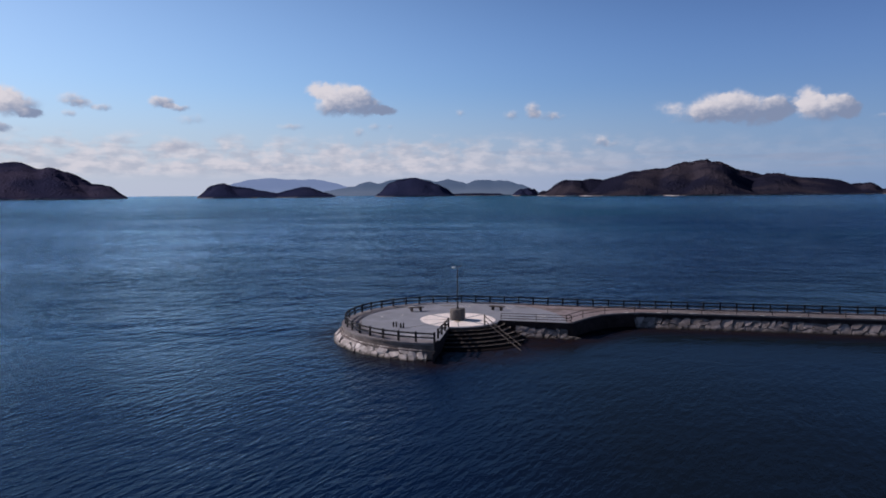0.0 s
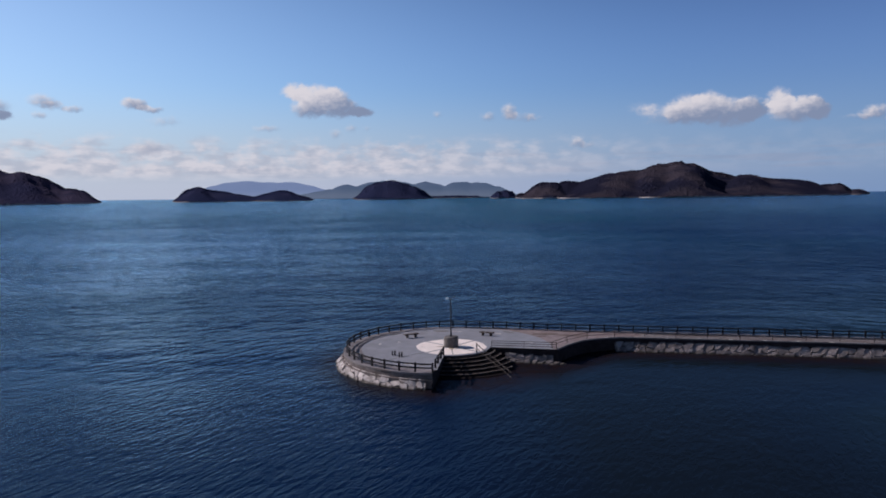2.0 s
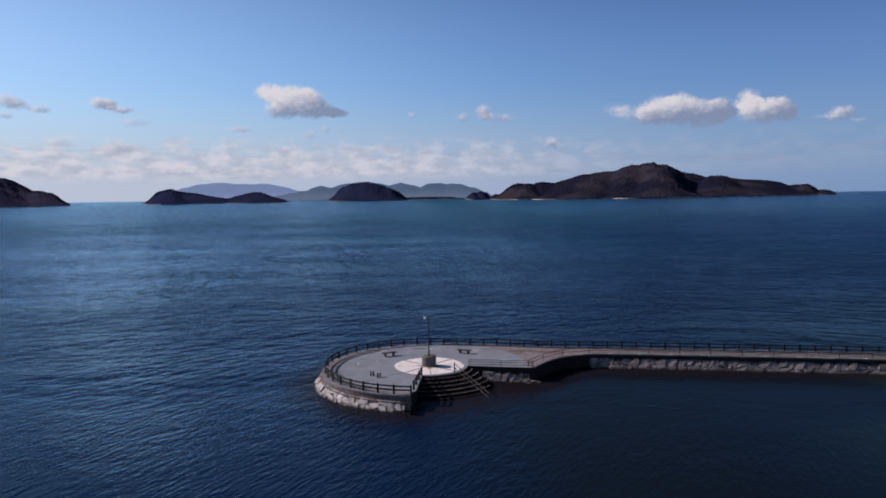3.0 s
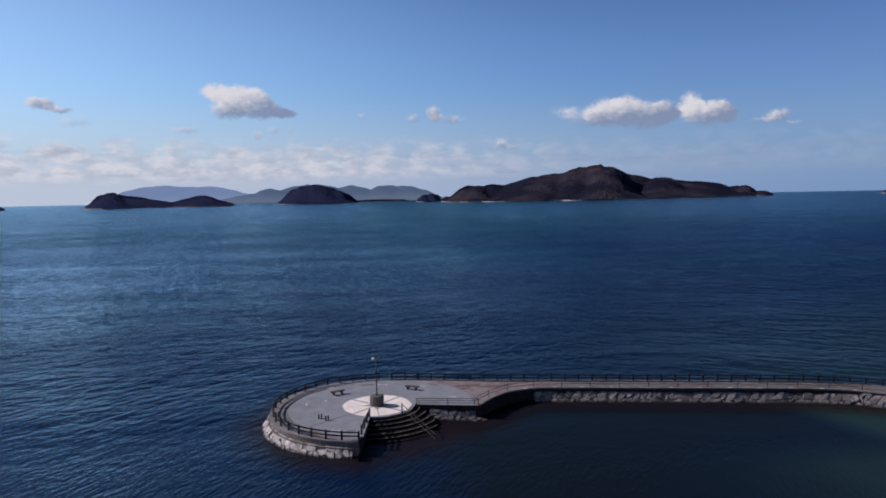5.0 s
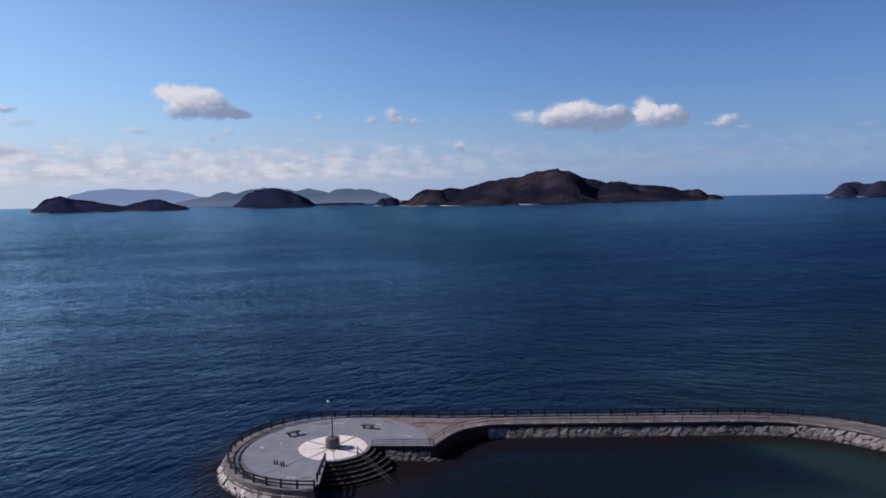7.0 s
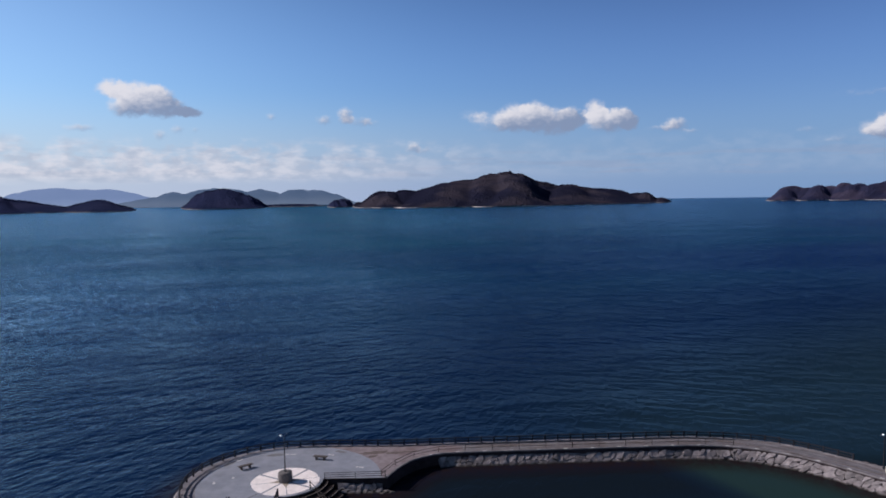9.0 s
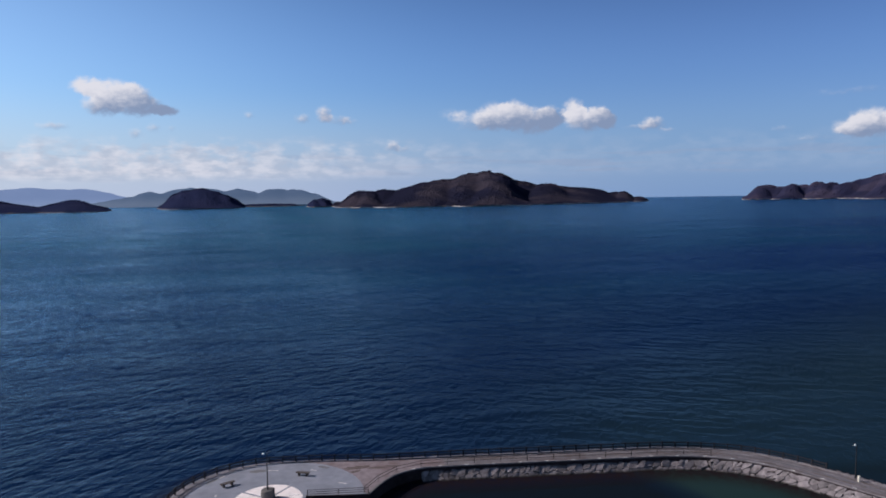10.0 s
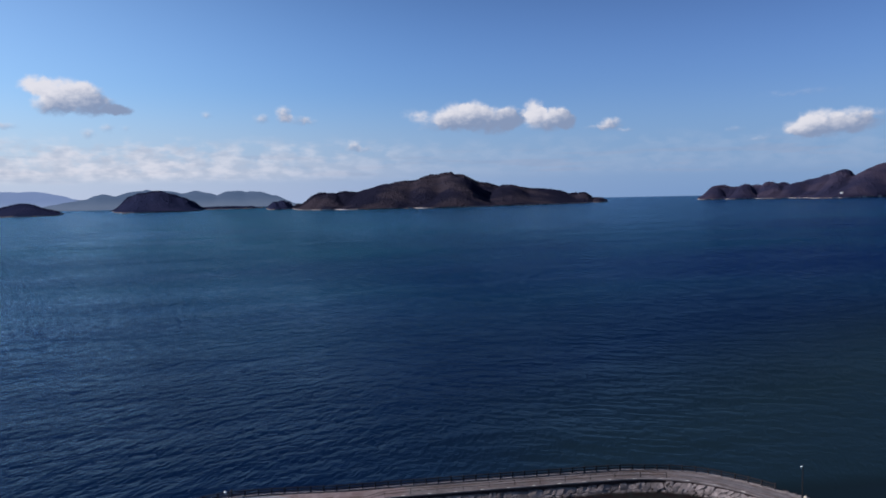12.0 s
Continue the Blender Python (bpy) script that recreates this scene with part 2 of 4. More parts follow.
IRON = surface("dark_painted_steel", (0.012, 0.013, 0.016), (0.022, 0.023, 0.027), 8.0, rough=0.6, sheen=0.2)
BOULDER = surface("brown_boulder", (0.075, 0.065, 0.064), (0.13, 0.115, 0.113), 2.4, fine=12.0, bump=0.6, relief=0.05)
BENCH = surface("brown_bench_concrete", (0.05, 0.037, 0.033), (0.085, 0.066, 0.06), 5.0)
WORN = surface("worn_white_paint", (0.46, 0.44, 0.44), (0.66, 0.63, 0.62), 2.5, rough=0.7, stain=0.5, stain_scale=2.0)
STAIN = surface("grey_brown_stain", (0.115, 0.11, 0.115), (0.145, 0.14, 0.15), 1.5, rough=0.8)
TAN = surface("tan_paint", (0.27, 0.215, 0.165), (0.35, 0.29, 0.23), 2.0, rough=0.7)
SLATE = surface("slate_paint", (0.07, 0.073, 0.085), (0.095, 0.098, 0.11), 2.0, rough=0.7)
PLASTER = surface("white_plaster", (0.72, 0.70, 0.68), (0.82, 0.80, 0.78), 0.4, stain=0.15, bump=0.0)
CREAM = surface("cream_paint", (0.55, 0.50, 0.41), (0.66, 0.61, 0.51), 4.0, stain=0.1)


def globe_material():
    m, n, shader = material("white_lamp_glass")
    shader.inputs["Base Color"].default_value = (0.9, 0.9, 0.88, 1)
    shader.inputs["Roughness"].default_value = 0.15
    return m


GLOBE = globe_material()


def forest(name, dark, brown, haze=None, glow=0.0):
    m, n, shader = material(name)
    geo = n.add("ShaderNodeNewGeometry")
    spot = geo.outputs["Position"]
    mass = n.smooth(n.noise(spot, 0.006, 3.0, 0.5), 0.42, 0.66)
    crown = n.smooth(n.noise(spot, 0.05, 4.0, 0.7), 0.3, 0.72)
    colour = n.mix(mass, dark, brown)
    colour = n.mix(n.math("MULTIPLY", crown, 0.2), colour, tuple(0.6 * v for v in dark))
    n.link(colour, shader.inputs["Base Color"])
    shader.inputs["Roughness"].default_value = 0.95
    shader.inputs["Specular IOR Level"].default_value = 0.0
    bent = n.add("ShaderNodeVectorMath", operation="MULTIPLY_ADD", in_0=geo.outputs["Normal"], in_1=(0.5, 0.5, 0.5), in_2=(0.0, -0.15, 0.45)).outputs[0]
    n.link(n.add("ShaderNodeVectorMath", operation="NORMALIZE", in_0=bent).outputs[0], shader.inputs["Normal"])
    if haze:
        # distance haze imitated by emission, paler low over the water
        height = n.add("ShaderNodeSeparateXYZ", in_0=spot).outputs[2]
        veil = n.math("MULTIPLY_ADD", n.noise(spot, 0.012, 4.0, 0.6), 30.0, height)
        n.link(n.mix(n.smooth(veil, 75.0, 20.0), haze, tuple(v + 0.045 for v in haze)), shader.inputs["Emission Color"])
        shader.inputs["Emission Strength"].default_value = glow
    return m


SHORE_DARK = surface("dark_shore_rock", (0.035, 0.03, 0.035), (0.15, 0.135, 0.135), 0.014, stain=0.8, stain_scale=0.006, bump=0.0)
SHORE = surface("pale_shore_rock", (0.05, 0.043, 0.046), (0.42, 0.38, 0.37), 0.014, stain=0.55, stain_scale=0.006, bump=0.0)


def crowns(name, colours):
    m, n, shader = material(name)
    geo = n.add("ShaderNodeNewGeometry")
    mass = n.smooth(n.noise(geo.outputs["Position"], 0.006, 3.0, 0.5), 0.42, 0.66)
    own = geo.outputs["Random Per Island"]
    colour = n.mix(n.smooth(n.math("MULTIPLY_ADD", own, 0.16, n.math("MULTIPLY", mass, 0.95)), 0.0, 1.08), colours[0], colours[1])
    n.link(colour, shader.inputs["Base Color"])
    shader.inputs["Roughness"].default_value = 0.95
    shader.inputs["Specular IOR Level"].default_value = 0.0
    bent = n.add("ShaderNodeVectorMath", operation="MULTIPLY_ADD", in_0=geo.outputs["Normal"], in_1=(0.5, 0.5, 0.5), in_2=(0.0, -0.15, 0.45)).outputs[0]
    n.link(n.add("ShaderNodeVectorMath", operation="NORMALIZE", in_0=bent).outputs[0], shader.inputs["Normal"])
    return m


# aerial haze is painted into these base colours as blue and violet
CROWN_NEAR = crowns("winter_tree_crowns", ((0.0150, 0.0160, 0.033), (0.047, 0.040, 0.054)))
CROWN_DARK = crowns("evergreen_tree_crowns", ((0.0205, 0.0255, 0.062), (0.028, 0.0315, 0.070)))
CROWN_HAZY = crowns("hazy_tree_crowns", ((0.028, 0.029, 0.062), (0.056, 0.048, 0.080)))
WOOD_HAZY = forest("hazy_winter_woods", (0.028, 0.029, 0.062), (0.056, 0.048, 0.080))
WOOD_NEAR = forest("winter_woods", (0.0150, 0.0160, 0.033), (0.047, 0.040, 0.054))
WOOD_DARK = forest("evergreen_woods", (0.0205, 0.0255, 0.062), (0.028, 0.0315, 0.070))
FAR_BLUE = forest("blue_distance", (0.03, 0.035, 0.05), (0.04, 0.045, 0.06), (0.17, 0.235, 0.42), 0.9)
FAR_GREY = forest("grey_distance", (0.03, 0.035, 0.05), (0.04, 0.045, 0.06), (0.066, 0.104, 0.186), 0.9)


def water_material():
    m = bpy.data.materials.new("sea_water")
    m.use_nodes = True
    n = Nodes(m.node_tree)
    spot = n.add("ShaderNodeNewGeometry").outputs["Position"]
    shallow = n.add("ShaderNodeAttribute", attribute_name="shallow").outputs["Fac"]
    weed = n.add("ShaderNodeAttribute", attribute_name="weed").outputs["Fac"]
    calm = n.add("ShaderNodeAttribute", attribute_name="calm").outputs["Fac"]
    patches = n.noise(n.scaled(spot, (0.5, 1.0, 1.0)), 0.006, 4.0, 0.55)
    deep = n.mix(n.smooth(patches, 0.38, 0.64), (0.0015, 0.0105, 0.056), (0.0022, 0.0225, 0.064))
    place = n.add("ShaderNodeSeparateXYZ", in_0=spot).outputs
    # darker near by; far off, teal of the mirrored low sky is painted in
    far_teal = n.math("MULTIPLY", n.math("MULTIPLY", n.smooth(place[1], 10.0, 700.0), n.smooth(place[0], -200.0, 150.0, 0.75, 1.0)), n.smooth(n.math("DIVIDE", place[0], n.math("ADD", place[1], 100.0)), 0.72, 0.2, 0.10, 1.0))
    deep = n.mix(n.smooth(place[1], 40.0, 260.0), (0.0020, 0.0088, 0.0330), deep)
    deep = n.mix(far_teal, deep, n.mix(n.smooth(patches, 0.38, 0.64), (0.0025, 0.0290, 0.064), (0.0044, 0.0440, 0.076)))
    colour = n.mix(shallow, deep, (0.0155, 0.0325, 0.0310))
    colour = n.mix(n.math("MULTIPLY", calm, n.math("SUBTRACT", 1.0, shallow)), colour, (0.0060, 0.0096, 0.0130))
    colour = n.mix(n.math("MULTIPLY", weed, n.smooth(n.noise(spot, 0.9, 4.0), 0.3, 0.6, 0.6, 1.0)), colour, (0.0138, 0.0095, 0.0110))
    turned = n.add("ShaderNodeVectorRotate", in_Vector=spot, in_Angle=radians(-50)).outputs[0]
    across = n.add("ShaderNodeVectorRotate", in_Vector=spot, in_Angle=radians(38)).outputs[0]
    chop = n.math("MULTIPLY_ADD", n.noise(n.scaled(across, (0.6, 1.0, 1.0)), 0.5, 3.0, 0.55), 0.45, n.math("MULTIPLY", n.noise(n.scaled(turned, (0.32, 1.0, 1.0)), 0.72, 3.0, 0.55), 0.85))
    tilted = n.add("ShaderNodeVectorRotate", in_Vector=spot, in_Angle=radians(-11)).outputs[0]
    bent = n.add("ShaderNodeVectorRotate", in_Vector=spot, in_Angle=radians(34)).outputs[0]
    # the swell swings round towards the shore in the east
    west_swell, east_swell = n.noise(n.scaled(tilted, (0.66, 1.0, 1.0)), 0.29, 3.0, 0.5), n.noise(n.scaled(bent, (0.36, 1.0, 1.0)), 0.3, 3.0, 0.5)
    swing = n.smooth(place[0], 5.0, 75.0)
    swell = n.math("MULTIPLY_ADD", n.math("SUBTRACT", east_swell, west_swell), swing, west_swell)
    open_sea = n.smooth(place[1], -30.0, 60.0, 0.22, 1.55)
    near = n.smooth(place[1], 15.0, -22.0)
    train = n.noise(n.scaled(n.add("ShaderNodeVectorRotate", in_Vector=spot, in_Angle=radians(-62)).outputs[0], (0.33, 1.0, 1.0)), 1.7, 3.0, 0.55)
    swell = n.math("SUBTRACT", swell, n.math("MULTIPLY", n.math("ABSOLUTE", n.math("SUBTRACT", swell, 0.5)), 0.6))
    ripple = n.noise(n.scaled(turned, (0.5, 1.0, 1.0)), 2.4, 3.0, 0.6)
    broad = n.noise(n.scaled(spot, (0.7, 1.0, 1.0)), 0.055, 4.0, 0.6)
    gust = n.smooth(n.noise(n.scaled(spot, (0.4, 1.0, 1.0)), 0.02, 3.0), 0.35, 0.65, 0.65, 1.1)
    gust = n.math("MULTIPLY", gust, n.smooth(n.add("ShaderNodeSeparateXYZ", in_0=spot).outputs[0], -30.0, 90.0, 1.0, 0.9))
    gust = n.math("MULTIPLY", gust, n.smooth(place[1], -50.0, 70.0, 0.5, 1.0))
    gust = n.math("MULTIPLY", gust, n.math("MULTIPLY_ADD", calm, -0.8, 1.0))
    high = n.math("MULTIPLY_ADD", swell, n.math("MULTIPLY", open_sea, 1.3), n.math("MULTIPLY_ADD", ripple, 0.17, n.math("MULTIPLY", chop, n.math("MULTIPLY_ADD", near, -0.66, 0.9))))
    high = n.math("MULTIPLY_ADD", broad, n.math("ADD", n.smooth(place[1], 60.0, 250.0, 0.0, -0.9), n.math("MULTIPLY_ADD", near, -1.6, 2.4)), high)
    high = n.math("MULTIPLY_ADD", train, n.math("MULTIPLY", near, 0.5), high)
    bump = n.add("ShaderNodeBump", in_Strength=1.0, in_Distance=1.0, in_Height=n.math("MULTIPLY", high, gust)).outputs[0]
    body = n.add("ShaderNodeBsdfDiffuse", in_Color=colour)
    gloss = n.add("ShaderNodeBsdfGlossy", in_Color=(0.57, 0.82, 0.99, 1.0), in_Roughness=0.13, in_Normal=bump)
    east = n.add("ShaderNodeSeparateXYZ", in_0=n.add("ShaderNodeVectorMath", operation="MULTIPLY_ADD", in_0=spot, in_1=(1, 0, 0),
                 in_2=n.scaled(n.add("ShaderNodeTexNoise", in_Vector=spot, in_Scale=0.008, in_Detail=3.0).outputs[1], (28, 0, 0))).outputs[0]).outputs[0]
    bearing = n.math("DIVIDE", place[0], n.math("ADD", n.math("MAXIMUM", place[1], 0.0), 100.0))
    # share of mirrored sky painted in by place and bearing, strongest in the west
    mirror = n.math("ADD", n.math("MULTIPLY", n.smooth(east, -50.0, 160.0, 0.74, 0.10), n.smooth(place[1], 60.0, 500.0, 1.0, 0.44)), n.math("MULTIPLY", n.smooth(bearing, 0.95, 0.35, 0.13, 0.24), n.math("MULTIPLY", n.smooth(place[1], 150.0, 1000.0, 0.44, 1.15), n.math("ADD", n.smooth(bearing, 0.05, 0.35, 0.66, 1.8), n.smooth(bearing, -0.25, -0.6, 0.0, 0.8)))))
    mirror = n.math("MULTIPLY", mirror, n.math("MULTIPLY_ADD", calm, -0.3, n.math("MULTIPLY_ADD", weed, -0.35, 1.0)))
    mirror = n.math("MULTIPLY", mirror, n.math("MULTIPLY_ADD", n.math("MULTIPLY", n.smooth(place[1], 40.0, -20.0), n.smooth(east, 40.0, 0.0)), 0.45, 1.0))
    mirror = n.math("MULTIPLY", mirror, n.math("ADD", n.smooth(east, -20.0, -90.0, 1.0, 1.2), n.math("MULTIPLY", n.smooth(east, -40.0, -75.0, 0.0, 0.24), n.smooth(place[1], 330.0, 130.0))))
    # cat's-paws: streaks of rougher and smoother water
    paws = n.math("MULTIPLY_ADD", n.noise(n.scaled(spot, (0.3, 1.0, 1.0)), 0.035, 5.0, 0.62), 0.55, 0.69)
    mirror = n.math("MULTIPLY", mirror, paws)
    # light on far wave facets, painted as noise in the mirrored share
    groups = n.noise(n.scaled(tilted, (0.50, 0.10, 1.0)), 1.0, 2.0, 0.6)
    far_groups = n.noise(n.scaled(tilted, (0.26, 0.022, 1.0)), 1.0, 2.0, 0.6)
    mirror = n.math("MULTIPLY", mirror, n.math("MULTIPLY_ADD", n.math("SUBTRACT", groups, 0.5), n.math("MULTIPLY", n.smooth(place[1], 50.0, 180.0), n.smooth(place[1], 700.0, 300.0, 0.0, 1.3)), 1.0))
    mirror = n.math("MULTIPLY", mirror, n.math("MULTIPLY_ADD", n.math("SUBTRACT", far_groups, 0.5), n.smooth(place[1], 200.0, 500.0, 0.0, 0.9), 1.0))
    share = n.math("MULTIPLY", n.add("ShaderNodeFresnel", in_IOR=1.333, in_Normal=bump).outputs[0], mirror)
    share = n.math("MULTIPLY", share, n.math("MULTIPLY_ADD", n.add("ShaderNodeFresnel", in_IOR=1.333).outputs[0], 1.5, 0.5), clamp=True)
    mixed = n.add("ShaderNodeMixShader", in_0=share, in_1=body.outputs[0], in_2=gloss.outputs[0])
    out = n.add("ShaderNodeOutputMaterial")
    n.link(mixed.outputs[0], out.inputs[0])
    return m


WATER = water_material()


# ---- mesh helpers ----
def link_mesh(name, mesh, mat, parent=None, label=""):
    mesh.materials.append(mat) if not mesh.materials else None
    ob = new(name, mesh)
    ob.parent = parent
    if label:
        ob["label"] = label
    return ob


def part(name, bm, mat, parent=None, label="", smooth=False):
    mesh = bpy.data.meshes.new(name)
    bmesh.ops.recalc_face_normals(bm, faces=bm.faces)
    bm.to_mesh(mesh)
    bm.free()
    if smooth:
        for p in mesh.polygons:
            p.use_smooth = True
    return link_mesh(name, mesh, mat, parent, label)


def thing(name, label, category, at=(0, 0, 0), group="", kind=""):
    ob = new(name)
    ob.matrix_basis = Matrix.Translation(at)
    ob.empty_display_size = 0.2
    return tagged(ob, label, category, group, kind)


def add_box(bm, cx, cy, z0, sx, sy, sz, bevel=0.02, turn=0.0):
    made = bmesh.ops.create_cube(bm, size=1.0)["verts"]
    m = Matrix.Translation((cx, cy, z0 + sz / 2)) @ Matrix.Rotation(turn, 4, "Z") @ Matrix.Diagonal((sx, sy, sz, 1))
    bmesh.ops.transform(bm, matrix=m, verts=made)
    if bevel:
        edges = list({e for v in made for e in v.link_edges})
        bmesh.ops.bevel(bm, geom=edges, offset=bevel, segments=1, affect="EDGES", profile=0.5)


def add_tube(bm, a, b, r0, r1=None, sides=10):
    a, b = Vector(a), Vector(b)
    r1 = r0 if r1 is None else r1
    made = bmesh.ops.create_cone(bm, cap_ends=True, segments=sides, radius1=r0, radius2=r1, depth=(b - a).length)["verts"]
    turn = (b - a).to_track_quat("Z", "Y").to_matrix().to_4x4()
    bmesh.ops.transform(bm, matrix=Matrix.Translation((a + b) / 2) @ turn, verts=made)


def slab(outline, top, bottom):
    """A bmesh of a level slab over a closed outline of (x, y)."""
    bm = bmesh.new()
    up = [bm.verts.new((x, y, top)) for x, y in outline]
    low = [bm.verts.new((x, y, bottom)) for x, y in outline]
    bm.faces.new(up)
    bm.faces.new(low[::-1])
    bm.normal_update()
    count = len(up)
    for i in range(count):
        j = (i + 1) % count
        bm.faces.new((up[j], up[i], low[i], low[j]))
    bmesh.ops.triangulate(bm, faces=[f for f in bm.faces if len(f.verts) > 4])
    return bm


def glide(points, step):
    """A smooth line through the points, at even steps."""
    pts = [Vector(p) for p in points]
    dense = []
    for i in range(len(pts) - 1):
        p0, p1, p2, p3 = pts[max(i - 1, 0)], pts[i], pts[i + 1], pts[min(i + 2, len(pts) - 1)]
        for k in range(24):
            t = k / 24
            dense.append(0.5 * (2 * p1 + (p2 - p0) * t + (2 * p0 - 5 * p1 + 4 * p2 - p3) * t * t + (3 * p1 - p0 - 3 * p2 + p3) * t ** 3))
    dense.append(pts[-1])
    out, carry = [dense[0]], 0.0
    for a, b in zip(dense, dense[1:]):
        run = (b - a).length
        while carry + run >= step:
            f = (step - carry) / run
            a = a + (b - a) * f
            out.append(a.copy())
            run, carry = (b - a).length, 0.0
        carry += run
    return out


def arc(cx, cy, r, a0, a1, count):
    return [Vector((cx + r * math.cos(radians(a0 + (a1 - a0) * k / count)), cy + r * math.sin(radians(a0 + (a1 - a0) * k / count)))) for k in range(count + 1)]


# ---- the plan ----
DECK = 1.64
CX, CY, WALL_R, RAIL_R = -0.5, -0.2, 13.4, 13.0
CORNER = Vector((-2.75, -13.4))
STAIR_TOP = 4.95
back_points = [(2.4, 12.45), (6.4, 11.6), (10.4, 10.5), (14.3, 9.3), (18.3, 8.3), (26.5, 6.6), (49.8, 1.4), (58.4, -0.55), (62.6, -1.8),
               (66.6, -3.5), (70.1, -5.4), (72.6, -7.3), (74.9, -10.2), (76.8, -13.2), (78.5, -16.8)]
front_points = [(13.5, -2.95), (14.4, -1.8), (15.9, 0.0), (18.2, 1.95), (20.5, 2.85), (22.8, 3.1), (27.1, 2.5), (56.6, -4.0), (61.0, -5.2),
                (64.8, -6.7), (68.2, -8.9), (70.9, -11.6), (73.0, -14.7), (74.8, -18.4), (76.2, -21.8), (78.6, -28.0), (82.0, -36.0), (86.0, -45.0)]
shore_points = [(78.5, -16.8), (80.3, -20.8), (82.8, -27.0), (86.2, -35.0), (90.5, -44.0)]
rail_path = arc(CX, CY, RAIL_R, -99.6, -282, 60)[:-1] + glide(back_points, 0.5)
back_edge = [p for p in glide(back_points + shore_points[1:], 1.0)]
front_edge = glide(front_points, 0.8)


def pushed(line, d):
    """The line moved d metres to its left."""
    out = []
    for i, p in enumerate(line):
        t = (line[min(i + 1, len(line) - 1)] - line[max(i - 1, 0)]).normalized()
        out.append(p + Vector((-t.y, t.x)) * d)
    return out


back_wall = pushed(back_edge, 0.45)
outer_arc = arc(CX, CY, WALL_R, -99.6, -283, 72)
outer_arc_in = arc(CX, CY, WALL_R - 0.06, -99.4, -283, 72)
stair_arc = arc(0, 0, STAIR_TOP, -8, -103, 24)
outline = outer_arc + back_wall[1:] + front_edge[::-1] + stair_arc
outline[0] = CORNER

# ---- sea ----
def make_sea():
    def steps(lo, hi, fine):
        mid = list(np.arange(lo, hi + fine / 2, fine))
        out, d, v = [], fine, hi
        while v < 4900:
            d *= 1.16
            v += d
            out.append(min(v, 4900))
        left, d, v = [], fine, lo
        while v > -4900:
            d *= 1.16
            v -= d
            left.append(max(v, -4900))
        return np.array(left[::-1] + mid + out)

    xs, ys = steps(-30, 110, 1.0), steps(-70, 30, 1.0)
    gx, gy = np.meshgrid(xs, ys)
    line = np.array([tuple(p) for p in outer_arc[::3] + front_edge + pushed(back_wall, -1.2)[::2] + [Vector((-1.9, -8.0)), Vector((6.5, -3.0)), Vector((9.5, -2.0)), Vector((-1.5, -12.5)), Vector((2.0, -11.5)), Vector((5.0, -10.0)), Vector((8.0, -7.0)), Vector((11.0, -4.5))]])
    near = np.full(gx.shape, 1e9)
    for x, y in line:
        near = np.minimum(near, np.hypot(gx - x, gy - y))
    weed = np.clip(1 - (near - 2.2) / 4.6, 0, 1) ** 1.25
    # the bottom rises towards the shore on the right
    rise = 0.5 * np.clip((gx - 12) / 50, 0, 1) * np.clip((62 - gy + 0.3 * (gx - 60)) / 56, 0, 1) * np.clip((330 - np.hypot(gx - 90, gy)) / 200, 0, 1)
    bay = np.clip((gx - 52.0 + 0.233 * (gy + 9.5)) / 6.5, 0, 1)
    rise = np.where((gy < 3.2 - 0.21 * (gx - 22)) & (gx < 76 - 0.45 * (gy + 14)), bay, rise)
    rise = np.maximum(rise, 0.85 * np.clip((gx - 25) / 24, 0, 1) * np.clip((-14 - gy) / 12, 0, 1))
    verts = np.stack([gx.ravel(), gy.ravel(), 0 * gx.ravel()], -1)
    w, h = len(xs), len(ys)
    i = (np.arange(h - 1)[:, None] * w + np.arange(w - 1)[None]).ravel()
    mesh = bpy.data.meshes.new("water")
    mesh.from_pydata(verts.tolist(), [], np.stack([i, i + 1, i + w + 1, i + w], -1).tolist())
    # sheltered water on the landward side of the platform
    quay = np.where(gx > 22, 3.1 - 0.22 * (gx - 22), np.clip(-3 + 0.67 * (gx - 13), -3, 3.1))
    calm = np.clip((gx + 5) / 16, 0, 1) * np.clip((quay - gy) / 5, 0, 1) * (0.68 + 0.32 * np.clip((gy + 75) / 62, 0, 1))
    for name, field in (("weed", weed), ("shallow", rise), ("calm", calm)):
        mesh.attributes.new(name, "FLOAT", "POINT").data.foreach_set("value", field.ravel().astype(np.float32))
    tagged(link_mesh("water", mesh, WATER), "dark blue rippled sea, greener over the shallows", "water", kind="structure")


make_sea()


